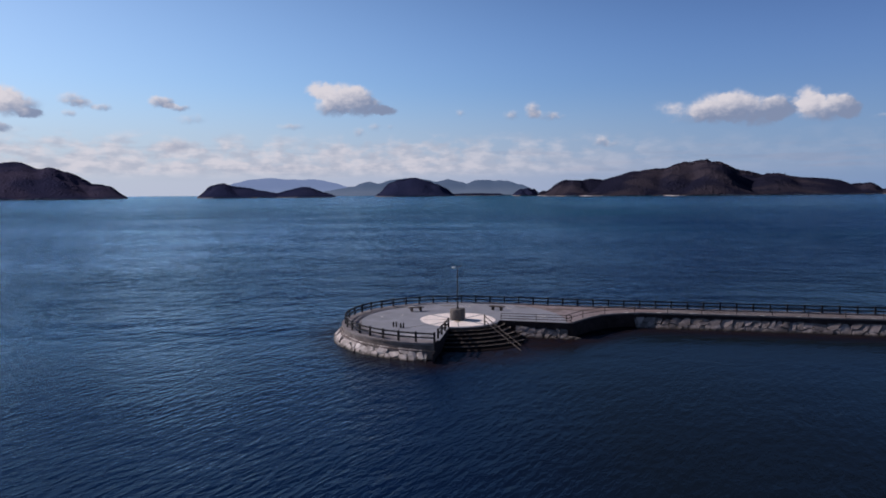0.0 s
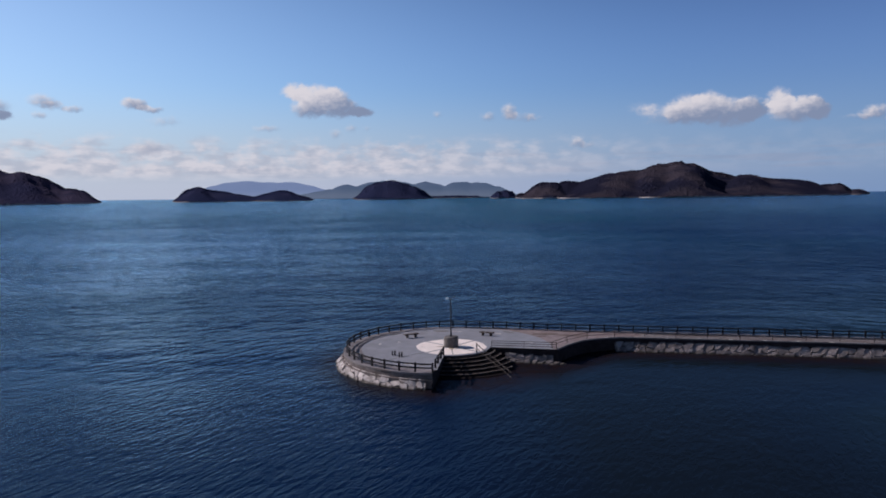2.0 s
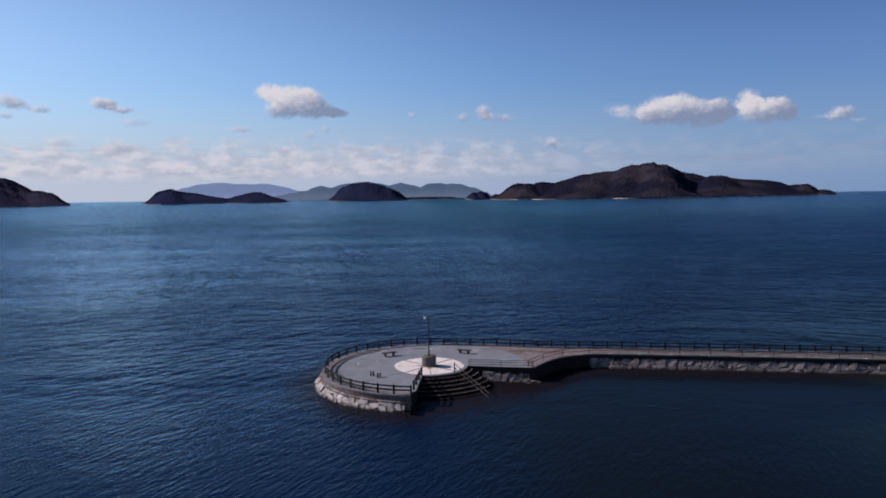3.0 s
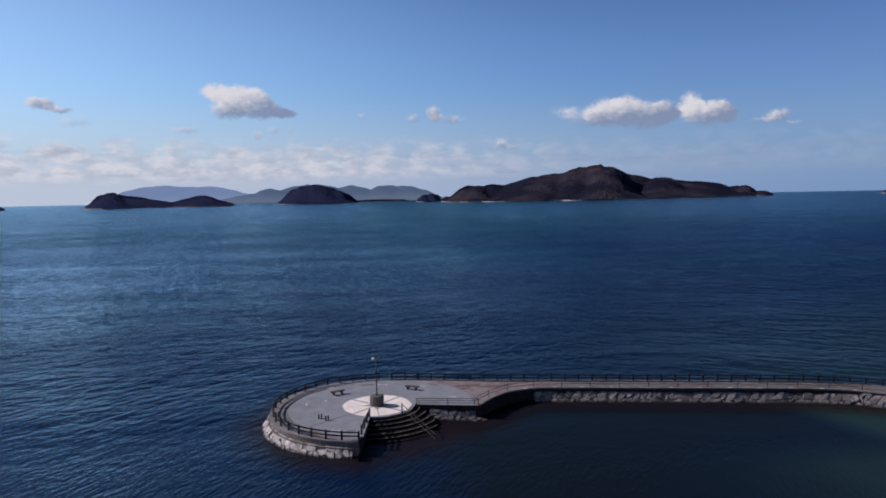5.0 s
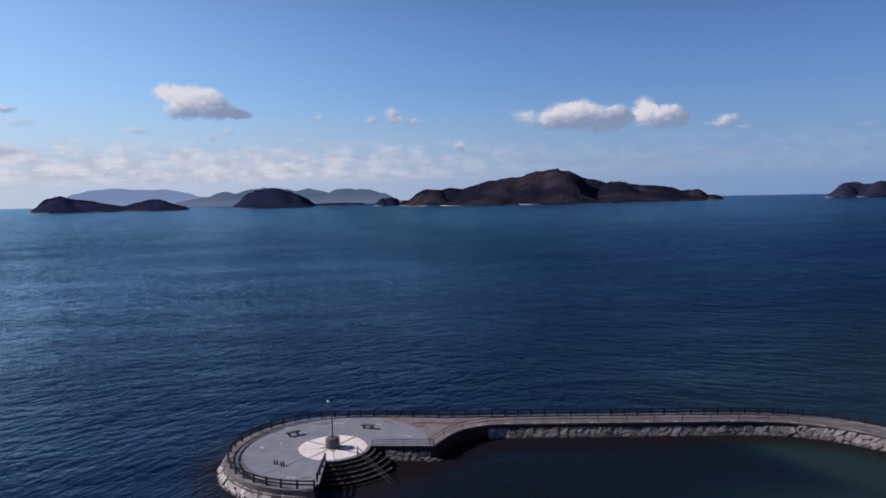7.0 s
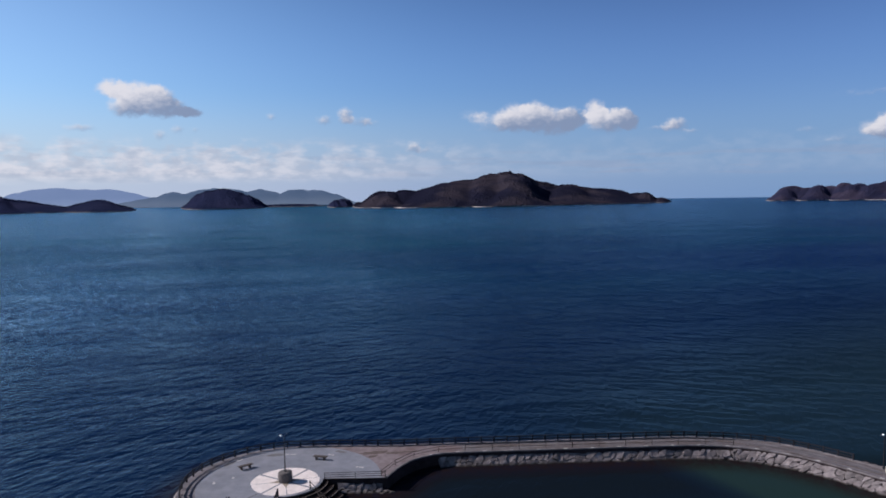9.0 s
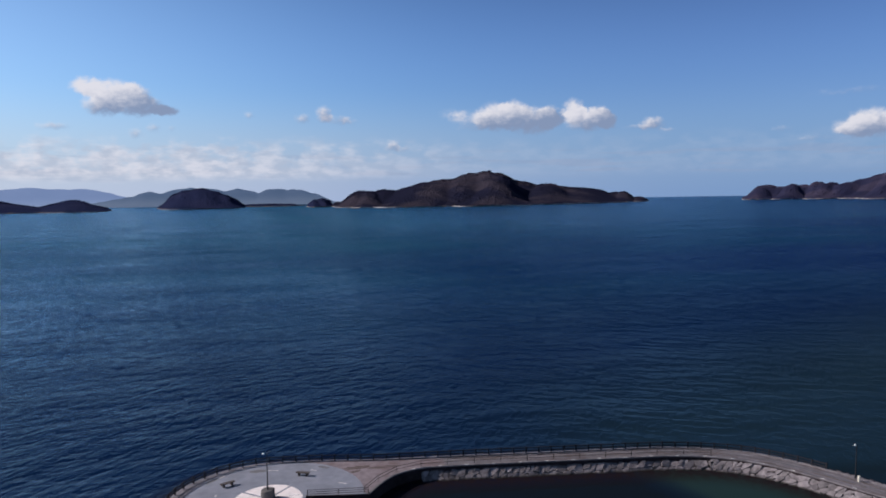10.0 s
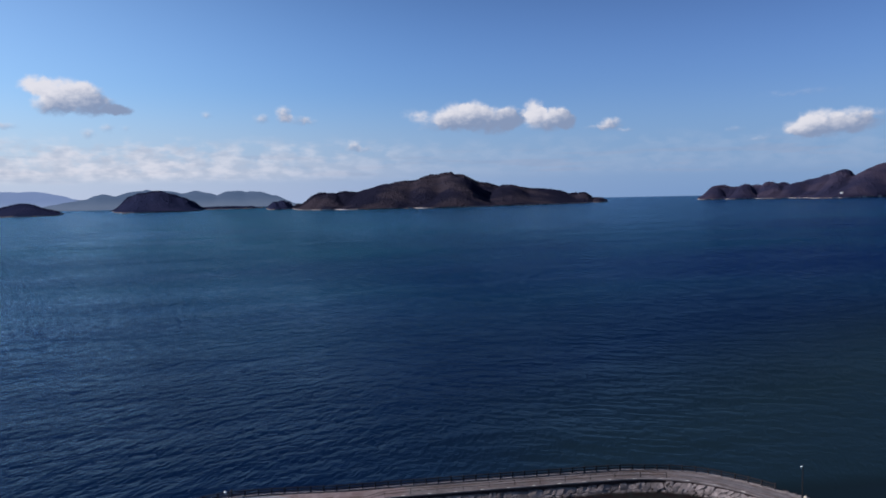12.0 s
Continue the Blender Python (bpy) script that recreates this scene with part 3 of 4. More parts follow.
# ---- islands ----
def island(name, label, hills, ridge, depth, mat, cell=6.0, shift=0.0, rough=1.25, kind="", seed=0.0):
    """A wooded island of rounded hills (x, height, half width), its crest along y = ridge; depth: from the crest to the near shore."""
    x0, x1 = min(x - 2 * w for x, _, w in hills), max(x + 2 * w for x, _, w in hills)
    slant = abs(shift) * (x1 - x0)
    x0, x1 = min(x0, x0 * 0.75), max(x1, x1 * 0.75)
    xs, ys = np.arange(x0, x1, cell), np.arange(ridge - depth * 1.15 - slant, ridge + depth * 0.7 + slant, cell)
    gx, gy = np.meshgrid(xs, ys)
    ux = gx * (ridge + 90) / (gy + 90)
    top = np.zeros(gx.shape)
    tall = max(h for _, h, _ in hills)
    for k, (x, hgt, w) in enumerate(hills):
        off = ridge + shift * (x - hills[0][0]) + depth * 0.12 * math.sin(2.1 * k + seed)
        dy = depth * (0.45 + 0.55 * min(1, hgt / tall))
        if w < 25:
            off, dy = ridge - 20, w * 4
        v = (gy - off) / np.where(gy < off, dy, dy * 0.65)
        top += (hgt * np.exp(-np.abs((ux - x) / w) ** 2.3) * np.maximum(0, 1 - np.abs(v) ** 1.7) ** 0.85) ** 12
    top = top ** (1 / 12)
    land = np.full(gx.shape, -6.0)
    for j, i in zip(*np.nonzero(top > 3.0)):
        p = Vector((gx[j, i], gy[j, i], seed * 50))
        gully = noise.fractal(p / 120, 1.0, 2.0, 2)
        # spurs run down from the crest towards the bay
        spur = noise.noise(Vector((p.x / 95, p.y / 420, seed * 9))) * min(1.0, max(0.0, 2.4 * (ridge - p.y) / depth - 0.25))
        land[j, i] = top[j, i] * (1 + 0.09 * rough * gully + (0.13 * spur if shift == 0 else 0)) + rough * (0.8 * noise.noise(p / 26) + 0.12 * noise.noise(p / 9)) - 1.0
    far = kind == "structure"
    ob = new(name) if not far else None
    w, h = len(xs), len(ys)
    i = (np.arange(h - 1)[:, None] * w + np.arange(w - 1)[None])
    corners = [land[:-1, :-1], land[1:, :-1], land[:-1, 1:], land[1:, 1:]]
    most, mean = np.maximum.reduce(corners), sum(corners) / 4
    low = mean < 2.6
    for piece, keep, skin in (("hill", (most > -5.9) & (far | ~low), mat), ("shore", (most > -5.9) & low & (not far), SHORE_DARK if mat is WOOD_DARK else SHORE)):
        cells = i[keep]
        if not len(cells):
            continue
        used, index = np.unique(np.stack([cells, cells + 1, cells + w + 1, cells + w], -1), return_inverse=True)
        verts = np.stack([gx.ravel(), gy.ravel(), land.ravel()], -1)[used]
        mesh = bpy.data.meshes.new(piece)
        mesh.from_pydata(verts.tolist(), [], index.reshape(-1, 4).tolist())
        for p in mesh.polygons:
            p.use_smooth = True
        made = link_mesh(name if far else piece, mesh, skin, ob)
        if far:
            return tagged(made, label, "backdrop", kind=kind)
    # a wood of many small crowns on the side that faces the bay
    rng = np.random.RandomState(int(seed * 10))
    jj, ii = np.nonzero((land > 4.0) & (gy < ridge + depth * 0.12))
    pick = rng.choice(len(jj), min(len(jj), int(len(jj) * cell * cell / 80)), replace=False)
    t = (1 + 5 ** 0.5) / 2
    ball = np.array([(-1, t, 0), (1, t, 0), (-1, -t, 0), (1, -t, 0), (0, -1, t), (0, 1, t), (0, -1, -t), (0, 1, -t), (t, 0, -1), (t, 0, 1), (-t, 0, -1), (-t, 0, 1)]) / (1 + t * t) ** 0.5
    sides = [(0, 11, 5), (0, 5, 1), (0, 1, 7), (0, 7, 10), (0, 10, 11), (1, 5, 9), (5, 11, 4), (11, 10, 2), (10, 7, 6), (7, 1, 8), (3, 9, 4), (3, 4, 2), (3, 2, 6),
             (3, 6, 8), (3, 8, 9), (4, 9, 5), (2, 4, 11), (6, 2, 10), (8, 6, 7), (9, 8, 1)]
    count = len(pick)
    crest = (np.abs(gy[jj[pick], ii[pick]] - ridge) < 0.16 * depth)[:, None, None]
    size = rng.uniform(4.0, 8.0, (count, 1, 1)) * np.where(crest, [[[0.8, 0.8, 0.8]]], [[[1, 1, 0.11]]])
    spots = np.stack([gx[jj[pick], ii[pick]], gy[jj[pick], ii[pick]], land[jj[pick], ii[pick]] - 0.4], -1)[:, None]
    rim = rng.uniform(-3, 3, (count, 1, 3)) * [1, 1, 0] + ball[None] * size * rng.uniform(0.85, 1.12, (count, 12, 1))
    # the canopy follows the fall of the hillside
    fall_y, fall_x = np.gradient(np.maximum(land, 0), cell)
    rim[:, :, 2] += fall_x[jj[pick], ii[pick]][:, None] * rim[:, :, 0] + fall_y[jj[pick], ii[pick]][:, None] * rim[:, :, 1]
    verts = (spots + rim).reshape(-1, 3)
    faces = (np.arange(count)[:, None, None] * 12 + np.array(sides)[None]).reshape(-1, 3)
    mesh = bpy.data.meshes.new("wood")
    mesh.from_pydata(verts.tolist(), [], faces.tolist())
    for p in mesh.polygons:
        p.use_smooth = True
    tagged(link_mesh("wood", mesh, {WOOD_NEAR: CROWN_NEAR, WOOD_DARK: CROWN_DARK, WOOD_HAZY: CROWN_HAZY}[mat], ob), kind="stuff")
    return tagged(ob, label, "island")


island("island", "long wooded island with a knolled summit, brown winter trees", [
    (405, 18, 20), (501, 58, 74), (535, 58, 61), (606, 68, 93), (705, 72, 124), (788, 92, 160), (871, 104, 181), (966, 121, 131), (965, 106, 24), (1041, 132, 89),
    (1060, 126, 24), (1088, 124, 136), (1169, 97, 196), (1301, 76, 44), (1331, 80, 136), (1403, 68, 116), (1465, 57, 93), (1509, 58, 172), (1668, 41, 76),
    (1712, 41, 58), (1795, 17, 42)], 2700, 560, WOOD_NEAR, seed=1.0)
island("island", "steep round wooded islet, dark evergreen trees", [(-237, 60, 50), (-195, 67, 73), (-130, 80, 107), (-80, 70, 71), (-40, 54, 58), (0, 35, 37), (160, 8, 160)],
       3150, 520, WOOD_DARK, seed=2.0)
island("island", "low wooded islet with two dark humps", [
    (-959, 46, 43), (-921, 55, 66), (-890, 44, 86), (-848, 38, 117), (-805, 27, 132), (-690, 16, 90), (-628, 28, 72), (-580, 38, 88), (-507, 16, 49)], 2800, 420, WOOD_DARK, seed=3.0)
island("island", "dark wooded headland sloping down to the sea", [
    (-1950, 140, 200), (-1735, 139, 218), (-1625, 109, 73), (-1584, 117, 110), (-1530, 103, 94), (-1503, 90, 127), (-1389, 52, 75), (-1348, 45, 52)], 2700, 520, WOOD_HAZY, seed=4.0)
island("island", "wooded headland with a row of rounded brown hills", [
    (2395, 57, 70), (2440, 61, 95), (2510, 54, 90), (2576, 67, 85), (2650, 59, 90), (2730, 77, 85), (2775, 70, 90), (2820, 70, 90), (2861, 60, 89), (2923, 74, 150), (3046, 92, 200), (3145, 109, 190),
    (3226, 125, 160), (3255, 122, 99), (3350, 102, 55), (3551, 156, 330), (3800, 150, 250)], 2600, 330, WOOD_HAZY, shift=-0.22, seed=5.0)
island("island", "small dark wooded knoll by the shore", [(343, 26, 28), (373, 29, 34), (399, 24, 17)], 2950, 420, WOOD_DARK, cell=6, seed=6.0)
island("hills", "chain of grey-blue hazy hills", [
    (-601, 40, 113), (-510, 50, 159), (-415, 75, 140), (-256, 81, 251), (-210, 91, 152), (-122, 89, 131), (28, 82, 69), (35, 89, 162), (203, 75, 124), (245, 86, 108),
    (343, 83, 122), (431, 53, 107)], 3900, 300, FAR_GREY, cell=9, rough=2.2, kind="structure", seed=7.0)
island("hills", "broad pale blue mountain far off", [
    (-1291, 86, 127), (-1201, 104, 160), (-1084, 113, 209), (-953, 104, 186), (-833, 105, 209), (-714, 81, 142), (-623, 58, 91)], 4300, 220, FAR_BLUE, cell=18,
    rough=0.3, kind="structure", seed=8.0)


def far_house(at, turn):
    """A white house by the shore of the headland."""
    house = thing("house", "small white house with a grey roof above the far shore", "house", at)
    house.matrix_basis = Matrix.Translation(at) @ Matrix.Rotation(radians(turn), 4, "Z")
    bm = bmesh.new()
    add_box(bm, 0, 0, -3, 10, 6.5, 8.5, 0.1)
    part("wall", bm, PLASTER, house)
    bm = bmesh.new()
    ends = [[bm.verts.new((x, y, z)) for y, z in ((-3.7, 5.4), (0, 7.6), (3.7, 5.4))] for x in (-5.4, 5.4)]
    bm.faces.new(ends[0])
    bm.faces.new(ends[1][::-1])
    for a, b in ((0, 1), (1, 2), (2, 0)):
        bm.faces.new((ends[0][a], ends[0][b], ends[1][b], ends[1][a]))
    part("roof", bm, SLATE, house, "grey pitched roof")
    for x in (-3.0, 0, 3.0):
        bm = bmesh.new()
        add_box(bm, x, -3.27, 2.0, 1.2, 0.1, 1.4, 0.0)
        part("window", bm, SLATE, house)


far_house((2540, 2033, 19), -40)


# ---- pier and round platform ----
def make_deck():
    inset = outer_arc_in + pushed(back_edge, 0.35)[1:] + pushed(front_edge, 0.14)[::-1] + arc(0, 0, STAIR_TOP - 0.05, -8, -103, 24)
    tagged(part("wall_sea", slab([tuple(p) for p in inset], DECK - 0.2, -1.5), WALL), "stained brown concrete sea wall", "sea wall", kind="structure")
    deck = tagged(part("pavement", slab(outline, DECK, DECK - 0.2), CONCRETE), "weathered brown concrete pier with a round end", "pier", kind="structure")
    return deck


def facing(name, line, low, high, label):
    """A thin skin of stained concrete on a wall face, painted dark for its shade."""
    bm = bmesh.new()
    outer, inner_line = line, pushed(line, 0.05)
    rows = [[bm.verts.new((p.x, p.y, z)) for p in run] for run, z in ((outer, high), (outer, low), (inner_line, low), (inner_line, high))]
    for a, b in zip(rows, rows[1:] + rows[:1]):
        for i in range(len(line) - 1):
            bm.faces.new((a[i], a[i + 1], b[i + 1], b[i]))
    return tagged(part(name, bm, SHADE_WALL), label, "wall facing", kind="structure")


pier = make_deck()


def apron():
    """The paler concrete where the pier meets the platform, with brown dirt patches."""
    back = [p for p in pushed(back_edge, -0.22) if 2.5 < p.x < 27]
    front = [p for p in pushed(front_edge, 0.34) if 13.6 < p.x < 27]
    pts = back + front[::-1] + [Vector((13.4, -2.6)), Vector((9.0, -1.5)), Vector((4.0, 4.0))]
    part("apron", slab([tuple(p) for p in pts], DECK + 0.003, DECK - 0.05), APRON, pier, "paler tan concrete apron")
    for k, (x, y, a, b, turn) in enumerate(((13.4, 6.75, 2.0, 0.6, -5), (16.1, 5.8, 1.4, 0.35, -12), (12.9, 5.4, 0.8, 0.35, 20), (18.8, 5.6, 1.2, 0.3, -14))):
        ring = []
        c, d = math.cos(radians(turn)), math.sin(radians(turn))
        for i in range(20):
            t = i * math.tau / 20
            r = 1 + 0.7 * noise.noise(Vector((2.2 * math.cos(t), 2.2 * math.sin(t), 5.1 * k + 1)))
            ring.append((x + c * a * r * math.cos(t) - d * b * r * math.sin(t), y + d * a * r * math.cos(t) + c * b * r * math.sin(t)))
        part("dirt_patch", slab(ring, DECK + 0.0055, DECK), RUST, pier, "brown dirt patch")


def border():
    """The worn concrete border between the painted floor and the platform's edge."""
    ring = arc(CX, CY, WALL_R - 0.03, -99.8, -282.6, 72) + [Vector((2.0, 5.0)), Vector((-1.3, -4.9)), CORNER + Vector((-0.02, 0.1))]
    part("border", slab([tuple(p) for p in ring], DECK + 0.003, DECK - 0.05), BORDER, pier, "worn lavender-grey concrete border")


apron()
border()
facing("wall_inner", pushed(front_edge, -0.015), -0.8, DECK - 0.03, "stained pier wall face, painted dark for its shade")
facing("wall_deck", [Vector((4.9, -0.72)).lerp(Vector((13.5, -2.97)), k / 12) for k in range(13)], -0.8, DECK - 0.03, "stained face under the deck edge, painted dark for its shade")
facing("wall_end", [Vector((-2.95, -15.2)).lerp(CORNER, k / 4) + Vector((0.16, 0)) for k in range(5)], -0.8, 0.93, "stained end of the platform footing, painted dark for its shade")
facing("wall_steps", [CORNER.lerp(Vector((-1.1, -4.85)), k / 12) + Vector((0.1, 0)) for k in range(13)], -0.8, DECK - 0.03, "side wall beside the steps, painted dark for its shade")


def footing():
    ring = arc(CX, CY, WALL_R + 0.28, -99.2, -270, 72) + arc(CX, CY, WALL_R - 0.2, -270, -99.2, 72)
    return tagged(part("wall_footing", slab([tuple(p) for p in ring], 0.92, -0.6), WALL), "brown concrete footing ledge of the platform wall", "wall footing", kind="structure")


footing()


def painted_floor():
    cx, cy, r = 0.7, 0.25, 12.35
    ring = arc(cx, cy, r, -103.2, -373, 90)
    ring = [p for p in ring if not (p.x > 0 and p.y < -2.4)]
    edge = ring + [Vector((13.0, -2.72)), Vector((5.1, -0.62))] + arc(0, 0, STAIR_TOP + 0.12, -7, -103, 24)
    floor = tagged(part("floor", slab(edge, DECK + 0.006, DECK - 0.05), PAINT), "round blue-grey painted floor with dark stains", "floor", kind="structure")
    for k, (x, y, a, b, turn) in enumerate(((-0.9, 10.2, 1.3, 0.5, -8), (-7.6, 8.6, 1.2, 0.35, 44), (8.6, 8.6, 0.9, 0.4, -40), (-3.6, -9.6, 0.7, 0.3, 10))):
        pts = []
        for i in range(18):
            t = i * math.tau / 18
            r = 1 + 0.35 * noise.noise(Vector((2 * math.cos(t), 2 * math.sin(t), 3.7 * k)))
            pts.append(Vector((a * r * math.cos(t), b * r * math.sin(t))))
        c, d = math.cos(radians(turn)), math.sin(radians(turn))
        part("stain", slab([(x + c * p.x - d * p.y, y + d * p.x + c * p.y) for p in pts], DECK + 0.0095, DECK), STAIN, floor, "grey-brown stain")
    return floor


painted_floor()


def compass_rose():
    rose = thing("compass_rose", "white painted compass rose with tan points on the blue-grey floor", "floor marking", (0, 0, DECK))
    for k in range(8):
        a0, a1 = k * 45, 45 + k * 45
        wide, thin = (0.16, 0.05) if k % 2 == 0 else (0.05, 0.16)
        d0, d1 = (thin, wide)
        first = Vector((math.cos(radians(a0)), math.sin(radians(a0))))
        last = Vector((math.cos(radians(a1)), math.sin(radians(a1))))
        left, right = Vector((-first.y, first.x)) * d0, Vector((last.y, -last.x)) * d1
        mid = (first + last).normalized()
        rim = arc(0, 0, 4.62 if k % 2 else 4.5, a0 + math.degrees(d0 / 4.6), a1 - math.degrees(d1 / 4.6), 10)
        pts = [mid * 0.6, first * 1.0 + left] + rim + [last * 1.0 + right]
        part("petal", slab([tuple(p) for p in pts], 0.012, 0.0), WHITE, rose)
    for k in range(4):
        a = radians(90 * k - 90)
        u, v = Vector((math.cos(a), math.sin(a))), Vector((-math.sin(a), math.cos(a)))
        part("point", slab([tuple(p) for p in (u * 2.2, u * 0.7 + v * 0.5, u * 0.7 - v * 0.5)], 0.016, 0.0), TAN, rose, "tan star point")
    u = Vector((-0.766, -0.643))
    v = Vector((0.643, -0.766)) * 0.09
    part("bearing_line", slab([tuple(p) for p in (u * 4.7 + v, u * 4.7 - v, u * 11.6 - v, u * 11.6 + v)], 0.01, 0.0), SLATE, rose, "dark grey line")
    return rose


compass_rose()


def boulder():
    base = thing("boulder_base", "squat brown rock foot of the lamp post", "rock", (0, 0, DECK))
    bm = bmesh.new()
    bmesh.ops.create_icosphere(bm, subdivisions=4, radius=1.0)
    for v in bm.verts:
        d = Vector((v.co.x, v.co.y))
        r = d.length
        k = 1.0 / max(abs(v.co.z), r, 1e-6) * 0.85 + 0.15
        v.co *= k
        v.co += v.co.normalized() * 0.06 * noise.fractal(v.co * 1.5, 1.0, 2.0, 3)
        v.co = Vector((v.co.x * 0.95, v.co.y * 0.9, (v.co.z + 0.98) * 0.69))
    part("rock", bm, BOULDER, base, smooth=True)


boulder()


def lamp_post(at, height, arms, label):
    post = thing("street_lamp", label, "lamp post", at)
    bm = bmesh.new()
    add_tube(bm, (0, 0, 0), (0, 0, height), 0.09, 0.06, 12)
    part("pole", bm, IRON, post, smooth=False)
    bm = bmesh.new()
    add_tube(bm, (0, 0, 0), (0, 0, 0.3), 0.16, 0.12, 12)
    part("base", bm, IRON, post)
    for side, kind in arms:
        bm = bmesh.new()
        add_tube(bm, (0, 0, height - 0.1), (side * 0.36, 0, height + (0.04 if kind == "globe" else 0.2)), 0.04, 0.03, 8)
        part("arm", bm, IRON, post)
        bm = bmesh.new()
        bmesh.ops.create_uvsphere(bm, u_segments=16, v_segments=10, radius=0.15 if kind == "globe" else 0.11)
        bmesh.ops.transform(bm, matrix=Matrix.Translation((side * 0.42, 0, height + (0.02 if kind == "globe" else 0.22))) @ Matrix.Diagonal((1.3, 1, 0.8, 1)), verts=bm.verts)
        part("globe" if kind == "globe" else "hood", bm, GLOBE if kind == "globe" else IRON, post, smooth=True)
    return post


lamp_post((0, 0, DECK + 1.3), 5.05, [(-1, "globe"), (1, "hood")], "slim dark steel lamp post with a white lamp")
lamp_post((79.9, -20.2, DECK), 4.85, [(-0.6, "globe")], "slim dark steel lamp post beside the pier path")


def bench(at, turn):
    seat = thing("bench", "plain brown concrete bench with two legs", "bench", at, "benches on the platform")
    seat.matrix_basis = Matrix.Translation(at) @ Matrix.Rotation(radians(turn), 4, "Z")
    bm = bmesh.new()
    add_box(bm, 0, 0, 0.42, 2.1, 0.58, 0.14, 0.025)
    part("seat", bm, BENCH, seat)
    for x in (-0.6, 0.6):
        bm = bmesh.new()
        add_box(bm, x, 0, 0, 0.26, 0.46, 0.425, 0.02)
        part("leg", bm, BENCH, seat)
    return seat


bench((-5.3, 6.1, DECK + 0.006), 22)
bench((5.3, 6.4, DECK + 0.006), -28)


def bollards():
    for x, y in ((-7.5, -4.3), (-7.18, -4.22), (-6.62, -5.1), (-6.32, -4.98)):
        ob = thing("bollard", "short dark bollard on the painted floor", "bollard", (x, y, DECK + 0.006), "short posts on the platform")
        bm = bmesh.new()
        add_tube(bm, (0, 0, 0), (0, 0, 0.5), 0.1, 0.09, 12)
        part("post", bm, RAIL, ob)
        bm = bmesh.new()
        add_tube(bm, (0, 0, 0.5), (0, 0, 0.58), 0.1, 0.05, 12)
        part("cap", bm, RAIL, ob)


bollards()


def stairs():
    flight = thing("stairs", "broad curved concrete steps, treads painted as shaded and edges as sunlit", "stairs", (0, 0, 0))
    for k in range(7):
        z, r0, r1 = DECK - 0.26 * (k + 1), STAIR_TOP - 0.3 + 0.88 * max(k - 0.2, 0), 5.75 + 0.88 * k
        a_left = -90 - math.degrees(math.asin(min(1, (0.35 + 0.175 * r1) / r1)))
        a_right = (-10, -17, -24, -29, -37, -46, -54)[k]
        pts = arc(0, 0, r1, a_left, a_right, 28) + arc(0, 0, r0, a_right, a_left, 28)
        step = part("step", slab([tuple(p) for p in pts], z, z - 0.6), SHADED_TREAD, flight)
        # the sunlit rim of each tread is laid on as a pale strip
        if k < 5:
            pts = arc(0, 0, r1 + 0.02, a_left + 1.5, a_right - 0.5, 28) + arc(0, 0, r1 - 0.08, a_right - 0.5, a_left + 1.5, 28)
            part("nosing", slab([tuple(p) for p in pts], z + 0.006, z - 0.05), SUNLIT_EDGE, step, "pale step edge painted as sunlit")


stairs()


def bar(name, a, b, mesh, parent):
    """A shared unit bar laid from a to b."""
    ob = new(name, mesh)
    a, b = Vector(a), Vector(b)
    ob.matrix_basis = Matrix.Translation((a + b) / 2) @ (b - a).to_track_quat("X", "Z").to_matrix().to_4x4() @ Matrix.Diagonal(((b - a).length, 1, 1, 1))
    ob.parent = parent
    return ob


def unit_mesh(name, size, mat, bevel=0.015):
    bm = bmesh.new()
    add_box(bm, 0, 0, -size[2] / 2, *size, bevel)
    mesh = bpy.data.meshes.new(name)
    bmesh.ops.recalc_face_normals(bm, faces=bm.faces)
    bm.to_mesh(mesh)
    bm.free()
    mesh.materials.append(mat)
    return mesh


def spaced(line, step):
    out, carry = [line[0]], 0.0
    for a, b in zip(line, line[1:]):
        run = (b - a).length
        while carry + run >= step:
            f = (step - carry) / run
            a = a + (b - a) * f
            out.append(a.copy())
            run, carry = (b - a).length, 0.0
        carry += run
    return out


POST = unit_mesh("post", (0.2, 0.2, 1.1), RAIL, 0.02)
BEAM = unit_mesh("rail", (1.0, 0.13, 0.14), RAIL, 0.0)


def railing(line, label, levels=(0.5, 0.93)):
    fence = thing("railing", label, "railing", (0, 0, 0))
    for i, p in enumerate(line):
        ob = new("post", POST)
        t = line[min(i + 1, len(line) - 1)] - line[max(i - 1, 0)]
        ob.matrix_basis = Matrix.Translation((p.x, p.y, DECK + 0.55)) @ Matrix.Rotation(math.atan2(t.y, t.x), 4, "Z")
        ob.parent = fence
    for a, b in zip(line, line[1:]):
        for z in levels:
            bar("rail", (a.x, a.y, DECK + z), (b.x, b.y, DECK + z), BEAM, fence)


railing(spaced(rail_path, 2.0), "dark brown post and rail fence along the sea edge")
railing(spaced([Vector((-2.69, -13.05)) + (Vector((-1.1, -4.45)) - Vector((-2.69, -13.05))) * k / 40 for k in range(41)], 2.1)[1:], "dark brown fence beside the steps")

PIPE_BAR = unit_mesh("pipe", (1.0, 0.06, 0.06), PIPE, 0.0)
THIN_POST = unit_mesh("thin_post", (0.07, 0.07, 0.9), PIPE, 0.0)


def pipe_rail(line, label, levels, height=0.9):
    fence = thing("pipe_railing", label, "railing", (0, 0, 0))
    for p in line:
        ob = new("post", THIN_POST)
        ob.matrix_basis = Matrix.Translation((p.x, p.y, DECK + 0.45))
        ob.parent = fence
    for a, b in zip(line, line[1:]):
        for z in levels:
            bar("pipe", (a.x, a.y, DECK + z), (b.x, b.y, DECK + z), PIPE_BAR, fence)


